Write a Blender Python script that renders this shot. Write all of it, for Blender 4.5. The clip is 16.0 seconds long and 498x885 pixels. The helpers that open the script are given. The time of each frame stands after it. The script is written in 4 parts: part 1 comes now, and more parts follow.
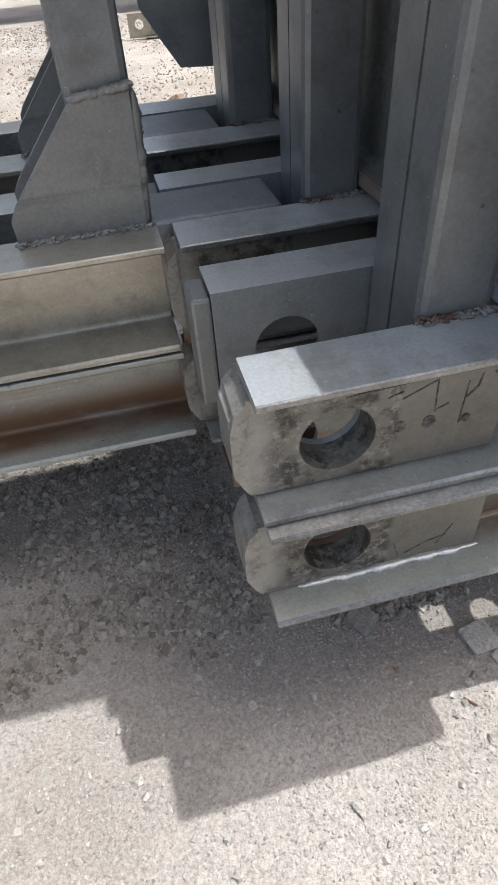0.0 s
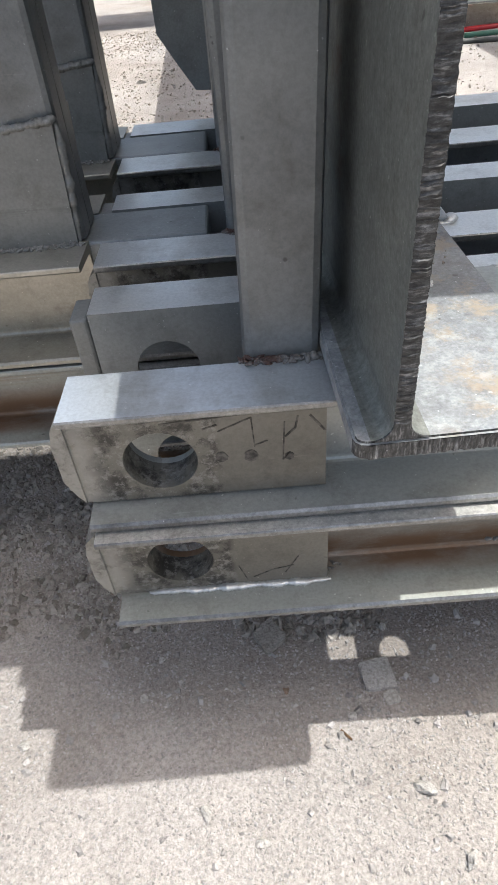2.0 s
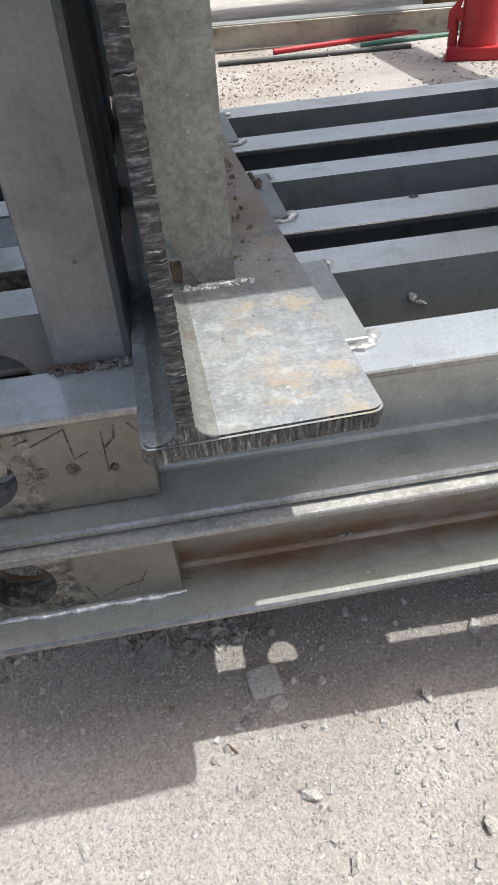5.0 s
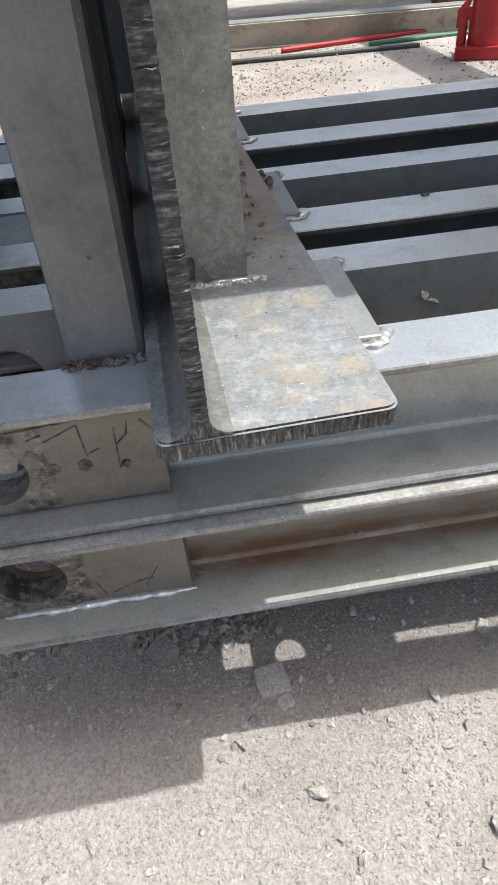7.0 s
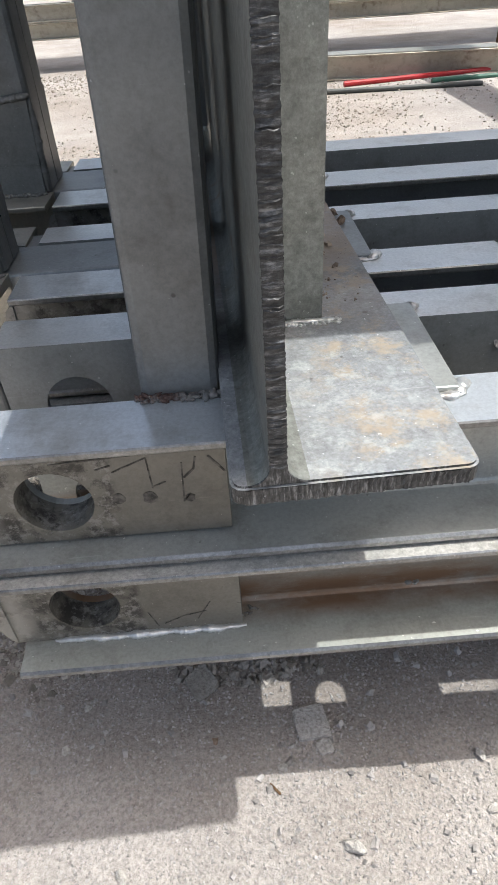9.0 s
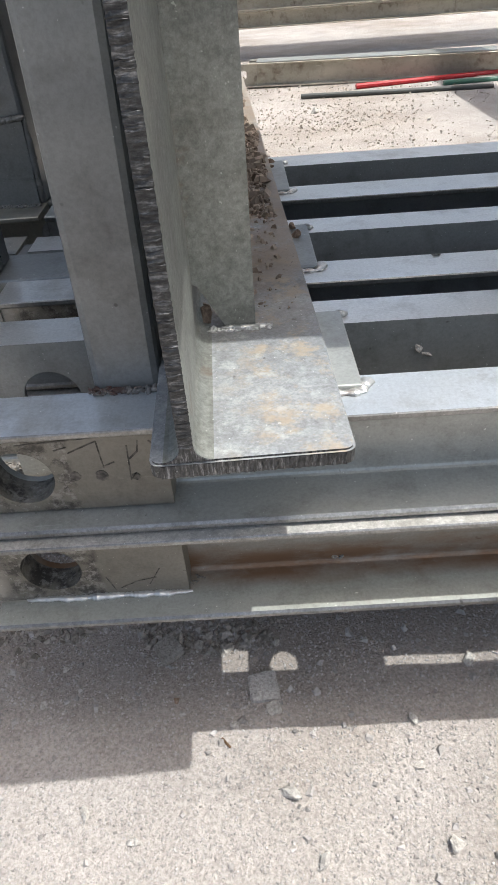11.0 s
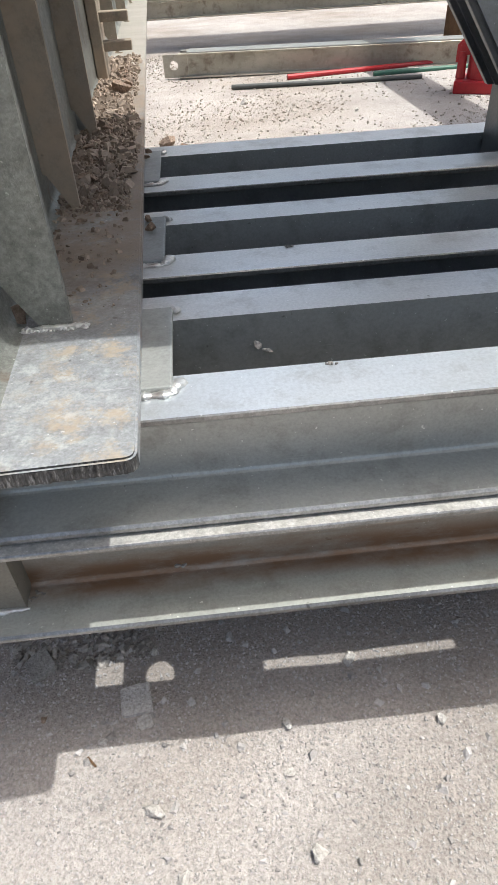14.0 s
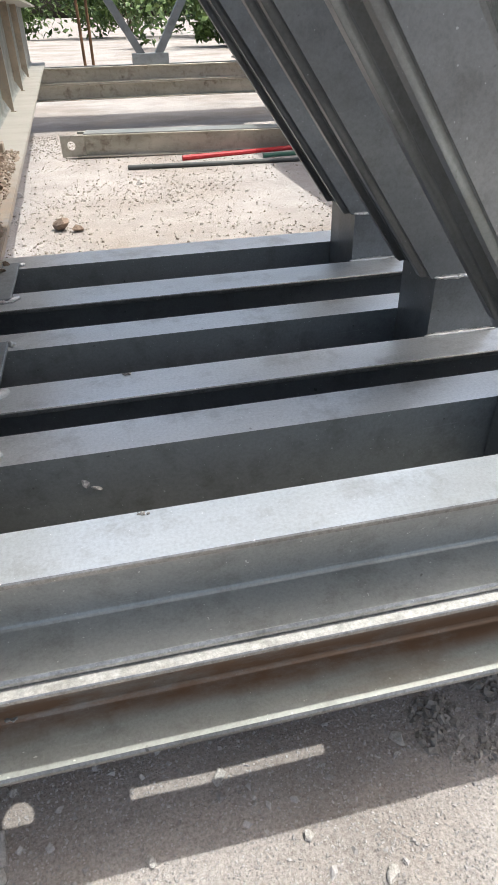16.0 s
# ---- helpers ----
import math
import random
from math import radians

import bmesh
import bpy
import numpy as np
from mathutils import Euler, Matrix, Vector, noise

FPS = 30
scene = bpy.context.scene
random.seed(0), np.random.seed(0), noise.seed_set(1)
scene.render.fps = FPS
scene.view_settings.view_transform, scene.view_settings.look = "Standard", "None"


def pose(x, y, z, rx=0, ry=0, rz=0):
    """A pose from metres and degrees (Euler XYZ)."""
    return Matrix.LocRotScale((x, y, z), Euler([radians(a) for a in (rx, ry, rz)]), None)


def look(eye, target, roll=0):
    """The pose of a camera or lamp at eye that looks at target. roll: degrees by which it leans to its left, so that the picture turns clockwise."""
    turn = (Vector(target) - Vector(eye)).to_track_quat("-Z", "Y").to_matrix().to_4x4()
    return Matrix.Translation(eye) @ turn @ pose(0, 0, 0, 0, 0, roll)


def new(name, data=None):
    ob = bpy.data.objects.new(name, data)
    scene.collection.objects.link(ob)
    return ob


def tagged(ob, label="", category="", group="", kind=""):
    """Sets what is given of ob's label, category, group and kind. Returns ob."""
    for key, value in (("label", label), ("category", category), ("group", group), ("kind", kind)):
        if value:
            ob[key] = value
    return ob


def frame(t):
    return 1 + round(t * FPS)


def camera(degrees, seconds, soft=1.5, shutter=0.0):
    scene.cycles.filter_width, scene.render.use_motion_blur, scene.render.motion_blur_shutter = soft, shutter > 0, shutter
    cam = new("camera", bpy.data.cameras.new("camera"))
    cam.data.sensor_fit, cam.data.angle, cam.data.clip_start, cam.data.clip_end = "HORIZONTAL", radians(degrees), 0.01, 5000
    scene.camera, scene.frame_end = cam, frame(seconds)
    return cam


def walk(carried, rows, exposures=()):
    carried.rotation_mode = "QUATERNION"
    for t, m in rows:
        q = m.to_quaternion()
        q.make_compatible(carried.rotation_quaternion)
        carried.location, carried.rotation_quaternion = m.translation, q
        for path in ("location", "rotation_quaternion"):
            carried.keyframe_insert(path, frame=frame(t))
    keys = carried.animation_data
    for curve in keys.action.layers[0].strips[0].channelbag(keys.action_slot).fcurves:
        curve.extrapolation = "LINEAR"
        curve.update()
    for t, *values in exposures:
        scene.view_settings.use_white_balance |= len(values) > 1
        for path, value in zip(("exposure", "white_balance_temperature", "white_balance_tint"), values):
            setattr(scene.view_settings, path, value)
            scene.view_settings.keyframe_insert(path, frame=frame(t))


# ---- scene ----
cam = camera(44.2, 16.0, soft=0.8)
PATH = [
    (0, (-0.053, -0.256, 0.613), (0.217, 1.196, -0.735), -4.7),
    (0.5, (-0.039, -0.256, 0.612), (0.239, 1.219, -0.709), -4.8),
    (1, (0.021, -0.258, 0.619), (0.272, 1.208, -0.717), -4.7),
    (1.5, (0.058, -0.285, 0.641), (0.141, 1.223, -0.669), -4.4),
    (2, (0.125, -0.294, 0.632), (0.093, 1.204, -0.693), -5.5),
    (2.5, (0.133, -0.305, 0.641), (0.172, 1.205, -0.669), -3.4),
    (2.8, (0.152, -0.307, 0.64), (0.274, 1.25, -0.608), -3.2),
    (3, (0.186, -0.299, 0.642), (0.323, 1.227, -0.644), -4.2),
    (3.5, (0.209, -0.295, 0.627), (0.428, 1.182, -0.704), -2.5),
    (4, (0.198, -0.285, 0.617), (0.393, 1.162, -0.749), -3.1),
    (4.5, (0.202, -0.288, 0.613), (0.339, 1.192, -0.725), -5.4),
    (5, (0.206, -0.291, 0.614), (0.352, 1.211, -0.699), -5.2),
    (7.5, (0.2, -0.291, 0.613), (0.328, 1.212, -0.701), -5.2),
    (8, (0.19, -0.289, 0.618), (0.3, 1.236, -0.671), -5.0),
    (8.2, (0.178, -0.283, 0.621), (0.259, 1.26, -0.649), -4.4),
    (10.3, (0.226, -0.278, 0.624), (0.234, 1.285, -0.624), -3.9),
    (10.5, (0.237, -0.287, 0.633), (0.28, 1.261, -0.632), -2.5),
    (11, (0.242, -0.339, 0.656), (0.21, 1.217, -0.601), -4.3),
    (11.5, (0.252, -0.337, 0.646), (0.261, 1.215, -0.616), -3.3),
    (12, (0.255, -0.319, 0.63), (0.261, 1.203, -0.668), -2.9),
    (12.5, (0.254, -0.319, 0.628), (0.251, 1.204, -0.668), -3.4),
    (13, (0.263, -0.319, 0.628), (0.289, 1.203, -0.67), -2.6),
    (13.5, (0.296, -0.318, 0.633), (0.349, 1.21, -0.655), -3.5),
    (14, (0.35, -0.32, 0.64), (0.437, 1.216, -0.638), -3.5),
    (14.5, (0.393, -0.322, 0.649), (0.517, 1.222, -0.616), -3.4),
    (15, (0.415, -0.317, 0.653), (0.565, 1.231, -0.604), -3.9),
    (15.5, (0.435, -0.301, 0.658), (0.667, 1.257, -0.575), -3.8),
    (16, (0.439, -0.297, 0.696), (0.781, 1.304, -0.452), -1.3),
]
walk(cam, [(t, look(eye, target, roll)) for t, eye, target, roll in PATH], [(0, 0.62, 6300, 5), (1.0, 0.68, 6300, 5), (2.0, 0.66, 6300, 5), (3.0, 0.54, 6300, 5), (8.0, 0.52, 6300, 5), (11.0, 0.56, 6300, 5), (16.0, 0.56, 6300, 5)])

# ---- world, sun, exposure ----
SUN_WAY = Vector((-0.37, -0.006, -1.0)).normalized()
wd = bpy.data.worlds.new("daylight")
scene.world = wd
wd.use_nodes = True
wn = wd.node_tree
sky = wn.nodes.new("ShaderNodeTexSky")
sky.sky_type = "NISHITA"
sky.sun_disc = False
sky.sun_elevation = radians(69.7)
sky.sun_rotation = radians(90)
wn.links.new(sky.outputs[0], wn.nodes["Background"].inputs[0])
sky.dust_density = 7.0
sky.ozone_density = 0.3
sky.air_density = 1.0
wn.nodes["Background"].inputs[1].default_value = 0.15
sun = new("sun", bpy.data.lights.new("sun", "SUN"))
sun.data.energy, sun.data.angle, sun.data.color = 3.2, radians(0.55), (1.0, 0.965, 0.925)
sun.matrix_world = look((2, 0, 6), Vector((2, 0, 6)) + SUN_WAY)


# ---- materials ----
def nodes_of(name):
    m = bpy.data.materials.new(name)
    m.use_nodes = True
    t = m.node_tree
    return m, t, t.nodes["Principled BSDF"]


def noise_tex(t, scale, detail=6.0, rough=0.6, stretch=None):
    tc = t.nodes.new("ShaderNodeTexCoord")
    out = tc.outputs["Object"]
    if stretch:
        mp = t.nodes.new("ShaderNodeMapping")
        mp.inputs["Scale"].default_value = stretch
        t.links.new(out, mp.inputs["Vector"])
        out = mp.outputs["Vector"]
    n = t.nodes.new("ShaderNodeTexNoise")
    n.inputs["Scale"].default_value = scale
    n.inputs["Detail"].default_value = detail
    n.inputs["Roughness"].default_value = rough
    t.links.new(out, n.inputs["Vector"])
    return n.outputs["Fac"]


def ramp(t, fac, stops):
    r = t.nodes.new("ShaderNodeValToRGB")
    e = r.color_ramp.elements
    e[0].position, e[0].color = stops[0][0], (*stops[0][1], 1)
    e[1].position, e[1].color = stops[-1][0], (*stops[-1][1], 1)
    for p, c in stops[1:-1]:
        k = e.new(p)
        k.color = (*c, 1)
    t.links.new(fac, r.inputs["Fac"])
    return r.outputs["Color"]


def mix(t, fac, a, b, how="MIX"):
    m = t.nodes.new("ShaderNodeMix")
    m.data_type, m.blend_type = "RGBA", how
    for sock, v in ((m.inputs[0], fac), (m.inputs[6], a), (m.inputs[7], b)):
        if isinstance(v, (int, float)):
            sock.default_value = v
        elif isinstance(v, tuple):
            sock.default_value = (*v, 1)
        else:
            t.links.new(v, sock)
    return m.outputs[2]


def bump(t, bsdf, fac, strength, dist):
    b = t.nodes.new("ShaderNodeBump")
    b.inputs["Strength"].default_value = strength
    b.inputs["Distance"].default_value = dist
    t.links.new(fac, b.inputs["Height"])
    prev = bsdf.inputs["Normal"]
    if prev.links:
        t.links.new(prev.links[0].from_socket, b.inputs["Normal"])
    t.links.new(b.outputs["Normal"], bsdf.inputs["Normal"])


def steel(name, dark, light, metal=0.55, rough=(0.34, 0.55), rust=0.0, rust_col=(0.16, 0.075, 0.03), grain=60, dust=None, streak=False, mottle=False, bands=None, scale=None):
    """Bare or zinc-coated steel: cloudy tone, fine speckle, long scratches, optional rust and dust."""
    m, t, b = nodes_of(name)
    cloud = noise_tex(t, 9, 5, 0.55, (0.35, 1, 1))
    fine = noise_tex(t, grain * 6, 3, 0.7)
    col = ramp(t, cloud, [(0.3, dark), (0.72, light)])
    spk = ramp(t, fine, [(0.3, (0.86, 0.86, 0.86)), (0.62, (1.04, 1.04, 1.04))])
    col = mix(t, 1.0, col, spk, "MULTIPLY")
    if mottle:
        mo = ramp(t, noise_tex(t, 110, 10, 0.85), [(0.34, (0.5, 0.5, 0.5)), (0.64, (1.25, 1.25, 1.25))])
        col = mix(t, 0.6, col, mo, "MULTIPLY")
        m2 = ramp(t, noise_tex(t, 300, 5, 0.7), [(0.34, (0.7, 0.7, 0.7)), (0.64, (1.25, 1.25, 1.25))])
        col = mix(t, 0.6, col, m2, "MULTIPLY")
    if bands:
        ba = ramp(t, noise_tex(t, 30, 5, 0.7, bands), [(0.38, (0.25, 0.25, 0.25)), (0.54, (0.7, 0.7, 0.7)), (0.66, (2.3, 2.3, 2.3))])
        col = mix(t, 1.0, col, ba, "MULTIPLY")
    pits = ramp(t, noise_tex(t, 85, 2, 0.5), [(0.22, (0.3, 0.29, 0.27)), (0.26, (1, 1, 1))])
    col = mix(t, 0.7, col, pits, "MULTIPLY")
    grime = ramp(t, noise_tex(t, 24, 7, 0.7), [(0.3, (0.62, 0.6, 0.57)), (0.5, (1, 1, 1))])
    col = mix(t, 0.7, col, grime, "MULTIPLY")
    scr = ramp(t, noise_tex(t, 30, 4, 0.7, (0.35, 5, 5)), [(0.66, (0, 0, 0)), (0.8, (0.5, 0.5, 0.5))])
    col = mix(t, scr, col, tuple(min(1, c * 1.5) for c in light))
    spots = ramp(t, noise_tex(t, 330, 1, 0.4), [(0.76, (0, 0, 0)), (0.79, (0.55, 0.55, 0.55))])
    col = mix(t, spots, col, tuple(min(1, c * 1.9) for c in light))
    if rust:
        rf = ramp(t, noise_tex(t, 12, 7, 0.6, (0.1, 0.6, 2.6)) if streak else noise_tex(t, 13, 8, 0.65), [(0.62 - rust * 0.25, (0, 0, 0)), (0.78 - rust * 0.2, (1, 1, 1))])
        col = mix(t, rf, col, rust_col)
    if scale:
        sf = ramp(t, noise_tex(t, 30, 9, 0.82), [(0.52, (0, 0, 0)), (0.59, (0.9, 0.9, 0.9))])
        col = mix(t, sf, col, scale)
    if dust:
        df = ramp(t, noise_tex(t, 22, 7, 0.7), [(0.42, (0, 0, 0)), (0.62, (1, 1, 1))])
        col = mix(t, df, col, dust)
    t.links.new(col, b.inputs["Base Color"])
    b.inputs["Metallic"].default_value = metal
    rr = ramp(t, cloud, [(0.3, (rough[1],) * 3), (0.7, (rough[0],) * 3)])
    t.links.new(rr, b.inputs["Roughness"])
    bump(t, b, fine, 0.15 if not mottle else 0.5, 0.0006)
    bump(t, b, noise_tex(t, 40, 4), 0.12, 0.0012)
    return m


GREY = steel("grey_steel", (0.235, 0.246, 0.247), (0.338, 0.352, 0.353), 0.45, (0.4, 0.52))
# paler copy of the grey steel: sky light on flange tops put into colour
GREY_LIT = steel("lit_grey_flange_top", (0.6, 0.603, 0.594), (0.77, 0.772, 0.76), 0.6, (0.3, 0.42))
POST = steel("post_steel", (0.17, 0.179, 0.183), (0.262, 0.273, 0.277), 0.5, (0.38, 0.5))
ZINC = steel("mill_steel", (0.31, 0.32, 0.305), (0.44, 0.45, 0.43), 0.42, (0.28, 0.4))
# brighter copy of the mill steel, with the sunlit top painted in
TOP_LIT = steel("lit_flange_top", (0.50, 0.535, 0.565), (0.68, 0.71, 0.735), 0.62, (0.26, 0.36))
CHORD = steel("chord_steel", (0.33, 0.308, 0.255), (0.52, 0.49, 0.42), 0.5, (0.3, 0.44), 0.25, (0.15, 0.115, 0.085))
RUSTY = steel("rust_streaked_steel", (0.30, 0.31, 0.285), (0.46, 0.47, 0.435), 0.38, (0.28, 0.42), 0.35, (0.25, 0.145, 0.08), streak=True)
# water-line rust along the lower half of the web, broken and ragged
rt = RUSTY.node_tree
rb = rt.nodes["Principled BSDF"]
rc = rb.inputs["Base Color"].links[0].from_socket
sep = rt.nodes.new("ShaderNodeSeparateXYZ")
rt.links.new(rt.nodes.new("ShaderNodeTexCoord").outputs["Object"], sep.inputs[0])
wob = rt.nodes.new("ShaderNodeMath")
wob.operation, wob.inputs[1].default_value = "MULTIPLY_ADD", 0.014
rt.links.new(noise_tex(rt, 14, 7, 0.6, (0.3, 1, 1)), wob.inputs[0])
rt.links.new(sep.outputs["Z"], wob.inputs[2])
band = ramp(rt, wob.outputs[0], [(0.2, (1, 1, 1)), (0.23, (1, 1, 1)), (0.244, (0.55, 0.55, 0.55)), (0.262, (0, 0, 0))])
reach = rt.nodes.new("ShaderNodeMapRange")
wide = rt.nodes.new("ShaderNodeMath")
wide.operation, wide.inputs[1].default_value = "MULTIPLY_ADD", 0.03
rt.links.new(noise_tex(rt, 7, 6, 0.6, (0.5, 1, 1)), wide.inputs[0])
rt.links.new(sep.outputs["Y"], wide.inputs[2])
rt.links.new(wide.outputs[0], reach.inputs["Value"])
reach.inputs["From Min"].default_value, reach.inputs["From Max"].default_value = 0.03, 0.046
gaps = ramp(rt, noise_tex(rt, 10, 8, 0.7, (0.5, 1, 1.5)), [(0.3, (0.1, 0.1, 0.1)), (0.52, (0.95, 0.95, 0.95))])
rt.links.new(mix(rt, mix(rt, 1.0, mix(rt, 1.0, band, gaps, "MULTIPLY"), reach.outputs[0], "MULTIPLY"), rc, (0.195, 0.112, 0.062)), rb.inputs["Base Color"])
PALE = steel("pale_flange_top", (0.38, 0.372, 0.35), (0.6, 0.59, 0.565), 0.4, (0.35, 0.5), 0.3, (0.2, 0.18, 0.15), mottle=True)
WARM = steel("weathered_plate", (0.21, 0.195, 0.165), (0.34, 0.32, 0.275), 0.35, (0.42, 0.6), 0.2, (0.085, 0.078, 0.068))
GUSS = steel("smeared_gusset_steel", (0.19, 0.192, 0.185), (0.29, 0.292, 0.282), 0.4, (0.42, 0.58), 0.12, (0.05, 0.047, 0.043), streak=True)
BLOCK = steel("scuffed_pin_block", (0.135, 0.127, 0.108), (0.225, 0.213, 0.183), 0.35, (0.42, 0.6), 0.18, (0.12, 0.095, 0.07))


def stain_along(m, axis, lo, hi, scale, stops, colour, amount=1.0):
    """A ragged stain on a material that fades between two places along one axis of the object."""
    t = m.node_tree
    b = t.nodes["Principled BSDF"]
    was = b.inputs["Base Color"].links[0].from_socket
    sp = t.nodes.new("ShaderNodeSeparateXYZ")
    t.links.new(t.nodes.new("ShaderNodeTexCoord").outputs["Object"], sp.inputs[0])
    mr = t.nodes.new("ShaderNodeMapRange")
    mr.inputs["From Min"].default_value, mr.inputs["From Max"].default_value = lo, hi
    t.links.new(sp.outputs[axis], mr.inputs["Value"])
    spots = ramp(t, noise_tex(t, scale, 9, 0.75), [(stops[0], (0, 0, 0)), (stops[1], (amount, amount, amount))])
    t.links.new(mix(t, mix(t, 1.0, spots, mr.outputs[0], "MULTIPLY"), was, colour), b.inputs["Base Color"])


# the wire-brushed end round the pin hole is dark and smudged
stain_along(BLOCK, "X", 0.1, 0.095, 45, (0.46, 0.56), (0.04, 0.037, 0.033), 0.9)
stain_along(BLOCK, "X", 0.1, 0.095, 130, (0.52, 0.6), (0.34, 0.33, 0.31), 0.5)
stain_along(BLOCK, "X", 0.02, 0.004, 50, (0.3, 0.5), (0.36, 0.345, 0.315), 0.7)
PLATE = steel("transom_steel", (0.19, 0.204, 0.222), (0.43, 0.446, 0.458), 0.25, (0.42, 0.6), 0.0, mottle=True)
stain_along(PLATE, "X", -0.035, 0.015, 34, (0.5, 0.62), (0.44, 0.345, 0.235), 0.65)
stain_along(PLATE, "X", 0.06, 0.02, 70, (0.52, 0.64), (0.56, 0.575, 0.58), 0.5)
stain_along(PLATE, "Y", 0.13, 0.3, 14, (0.3, 0.5), (0.27, 0.2, 0.14), 0.75)
stain_along(PLATE, "Y", 1.0, 1.6, 9, (0.2, 0.4), (0.36, 0.345, 0.31), 0.9)
stain_along(PLATE, "Y", 0.12, 0.24, 150, (0.6, 0.66), (0.09, 0.055, 0.035), 0.9)
DARKPL = steel("transom_web_steel", (0.2, 0.205, 0.19), (0.32, 0.329, 0.302), 0.5, (0.42, 0.56), 0.1, mottle=True)
DUSTY = steel("dusty_steel", (0.26, 0.225, 0.18), (0.36, 0.31, 0.25), 0.1, (0.6, 0.8), 0.2, (0.2, 0.13, 0.08), 60, (0.36, 0.29, 0.22))
CUT = steel("flame_cut_edge", (0.055, 0.057, 0.06), (0.15, 0.152, 0.155), 0.5, (0.35, 0.6), mottle=True, bands=(3.0, 0.6, 13))
CUTX = steel("flame_cut_edge_flange", (0.07, 0.072, 0.075), (0.17, 0.172, 0.175), 0.5, (0.35, 0.6), mottle=True, bands=(15, 0.6, 2.5))
EDGE = steel("worn_bright_edge", (0.1, 0.1, 0.098), (0.42, 0.42, 0.41), 0.75, (0.28, 0.42), mottle=True)
WELD = steel("weld_metal", (0.5, 0.5, 0.49), (0.78, 0.78, 0.77), 0.7, (0.28, 0.45), 0.08)
WELDR = steel("rusty_weld", (0.16, 0.15, 0.14), (0.36, 0.35, 0.33), 0.3, (0.5, 0.7), 0.0, mottle=True)
stain_along(WELDR, "X", 0.16, 0.146, 60, (0.44, 0.54), (0.085, 0.036, 0.025), 0.85)
SLAG = steel("grey_weld_slag", (0.19, 0.182, 0.165), (0.42, 0.41, 0.385), 0.4, (0.4, 0.6), 0.0, mottle=True)
RED = steel("red_enamel", (0.34, 0.012, 0.018), (0.47, 0.022, 0.028), 0.0, (0.28, 0.45))
GREEN = steel("green_paint", (0.03, 0.10, 0.07), (0.05, 0.16, 0.11), 0.0, (0.4, 0.55))
BLACK = steel("dark_steel_bar", (0.05, 0.055, 0.055), (0.10, 0.105, 0.1), 0.3, (0.4, 0.6))
INK, ti, bi = nodes_of("marker_ink")
ti.links.new(ramp(ti, noise_tex(ti, 200, 2), [(0.35, (0.03, 0.027, 0.024)), (0.65, (0.13, 0.12, 0.105))]), bi.inputs["Base Color"])
bi.inputs["Roughness"].default_value = 0.7


def earth(name, stops, scale, rough=0.95, fine=260):
    m, t, b = nodes_of(name)
    col = ramp(t, noise_tex(t, scale, 8, 0.65), stops)
    spk = ramp(t, noise_tex(t, fine, 4, 0.75), [(0.3, (0.62, 0.6, 0.58)), (0.62, (1.12, 1.11, 1.1))])
    col = mix(t, 1.0, col, spk, "MULTIPLY")
    t.links.new(col, b.inputs["Base Color"])
    b.inputs["Roughness"].default_value = rough
    b.inputs["Specular IOR Level"].default_value = 0.2
    bump(t, b, noise_tex(t, fine, 5, 0.7), 0.6, 0.002)
    bump(t, b, noise_tex(t, fine / 4, 5, 0.7), 0.8, 0.006)
    tc = t.nodes.new("ShaderNodeTexCoord")
    vo = t.nodes.new("ShaderNodeTexVoronoi")
    vo.inputs["Scale"].default_value = fine
    t.links.new(tc.outputs["Object"], vo.inputs["Vector"])
    bump(t, b, vo.outputs["Distance"], 0.25, 0.0015)
    return m


GROUND = earth("gravel_ground", [(0.25, (0.315, 0.296, 0.286)), (0.5, (0.392, 0.37, 0.36)), (0.75, (0.46, 0.438, 0.428))], 4)
gt = GROUND.node_tree
gb = gt.nodes["Principled BSDF"]
gc = gb.inputs["Base Color"].links[0].from_socket
broad = ramp(gt, noise_tex(gt, 0.9, 6, 0.6), [(0.35, (0.76, 0.71, 0.65)), (0.55, (1.0, 0.99, 0.97)), (0.75, (1.12, 1.11, 1.1))])
gt.links.new(mix(gt, 1.0, gc, broad, "MULTIPLY"), gb.inputs["Base Color"])


def stones_mat(name, lo, hi):
    m, t, b = nodes_of(name)
    g = t.nodes.new("ShaderNodeNewGeometry")
    col = ramp(t, g.outputs["Random Per Island"], [(0.0, lo), (0.75, hi), (1.0, tuple(c * 1.08 for c in hi))])
    spk = ramp(t, noise_tex(t, 320, 4, 0.7), [(0.3, (0.75, 0.74, 0.73)), (0.65, (1.1, 1.1, 1.1))])
    t.links.new(mix(t, 1.0, col, spk, "MULTIPLY"), b.inputs["Base Color"])
    b.inputs["Roughness"].default_value = 0.9
    b.inputs["Specular IOR Level"].default_value = 0.25
    return m


GRAVEL = stones_mat("gravel_stone", (0.265, 0.25, 0.238), (0.43, 0.408, 0.397))
YARD = stones_mat("yard_rubble", (0.22, 0.185, 0.15), (0.42, 0.385, 0.345))
SOIL = stones_mat("dark_soil_crumb", (0.19, 0.17, 0.148), (0.36, 0.332, 0.3))
STONE = earth("pale_stone", [(0.3, (0.42, 0.402, 0.38)), (0.7, (0.55, 0.53, 0.505))], 20)
CLAY = earth("brown_clay", [(0.3, (0.19, 0.14, 0.108)), (0.7, (0.33, 0.25, 0.195))], 30)
RUBBLE = stones_mat("brown_rubble", (0.16, 0.122, 0.095), (0.36, 0.295, 0.24))
DAMP = earth("damp_earth", [(0.3, (0.15, 0.125, 0.1)), (0.7, (0.27, 0.235, 0.2))], 30)
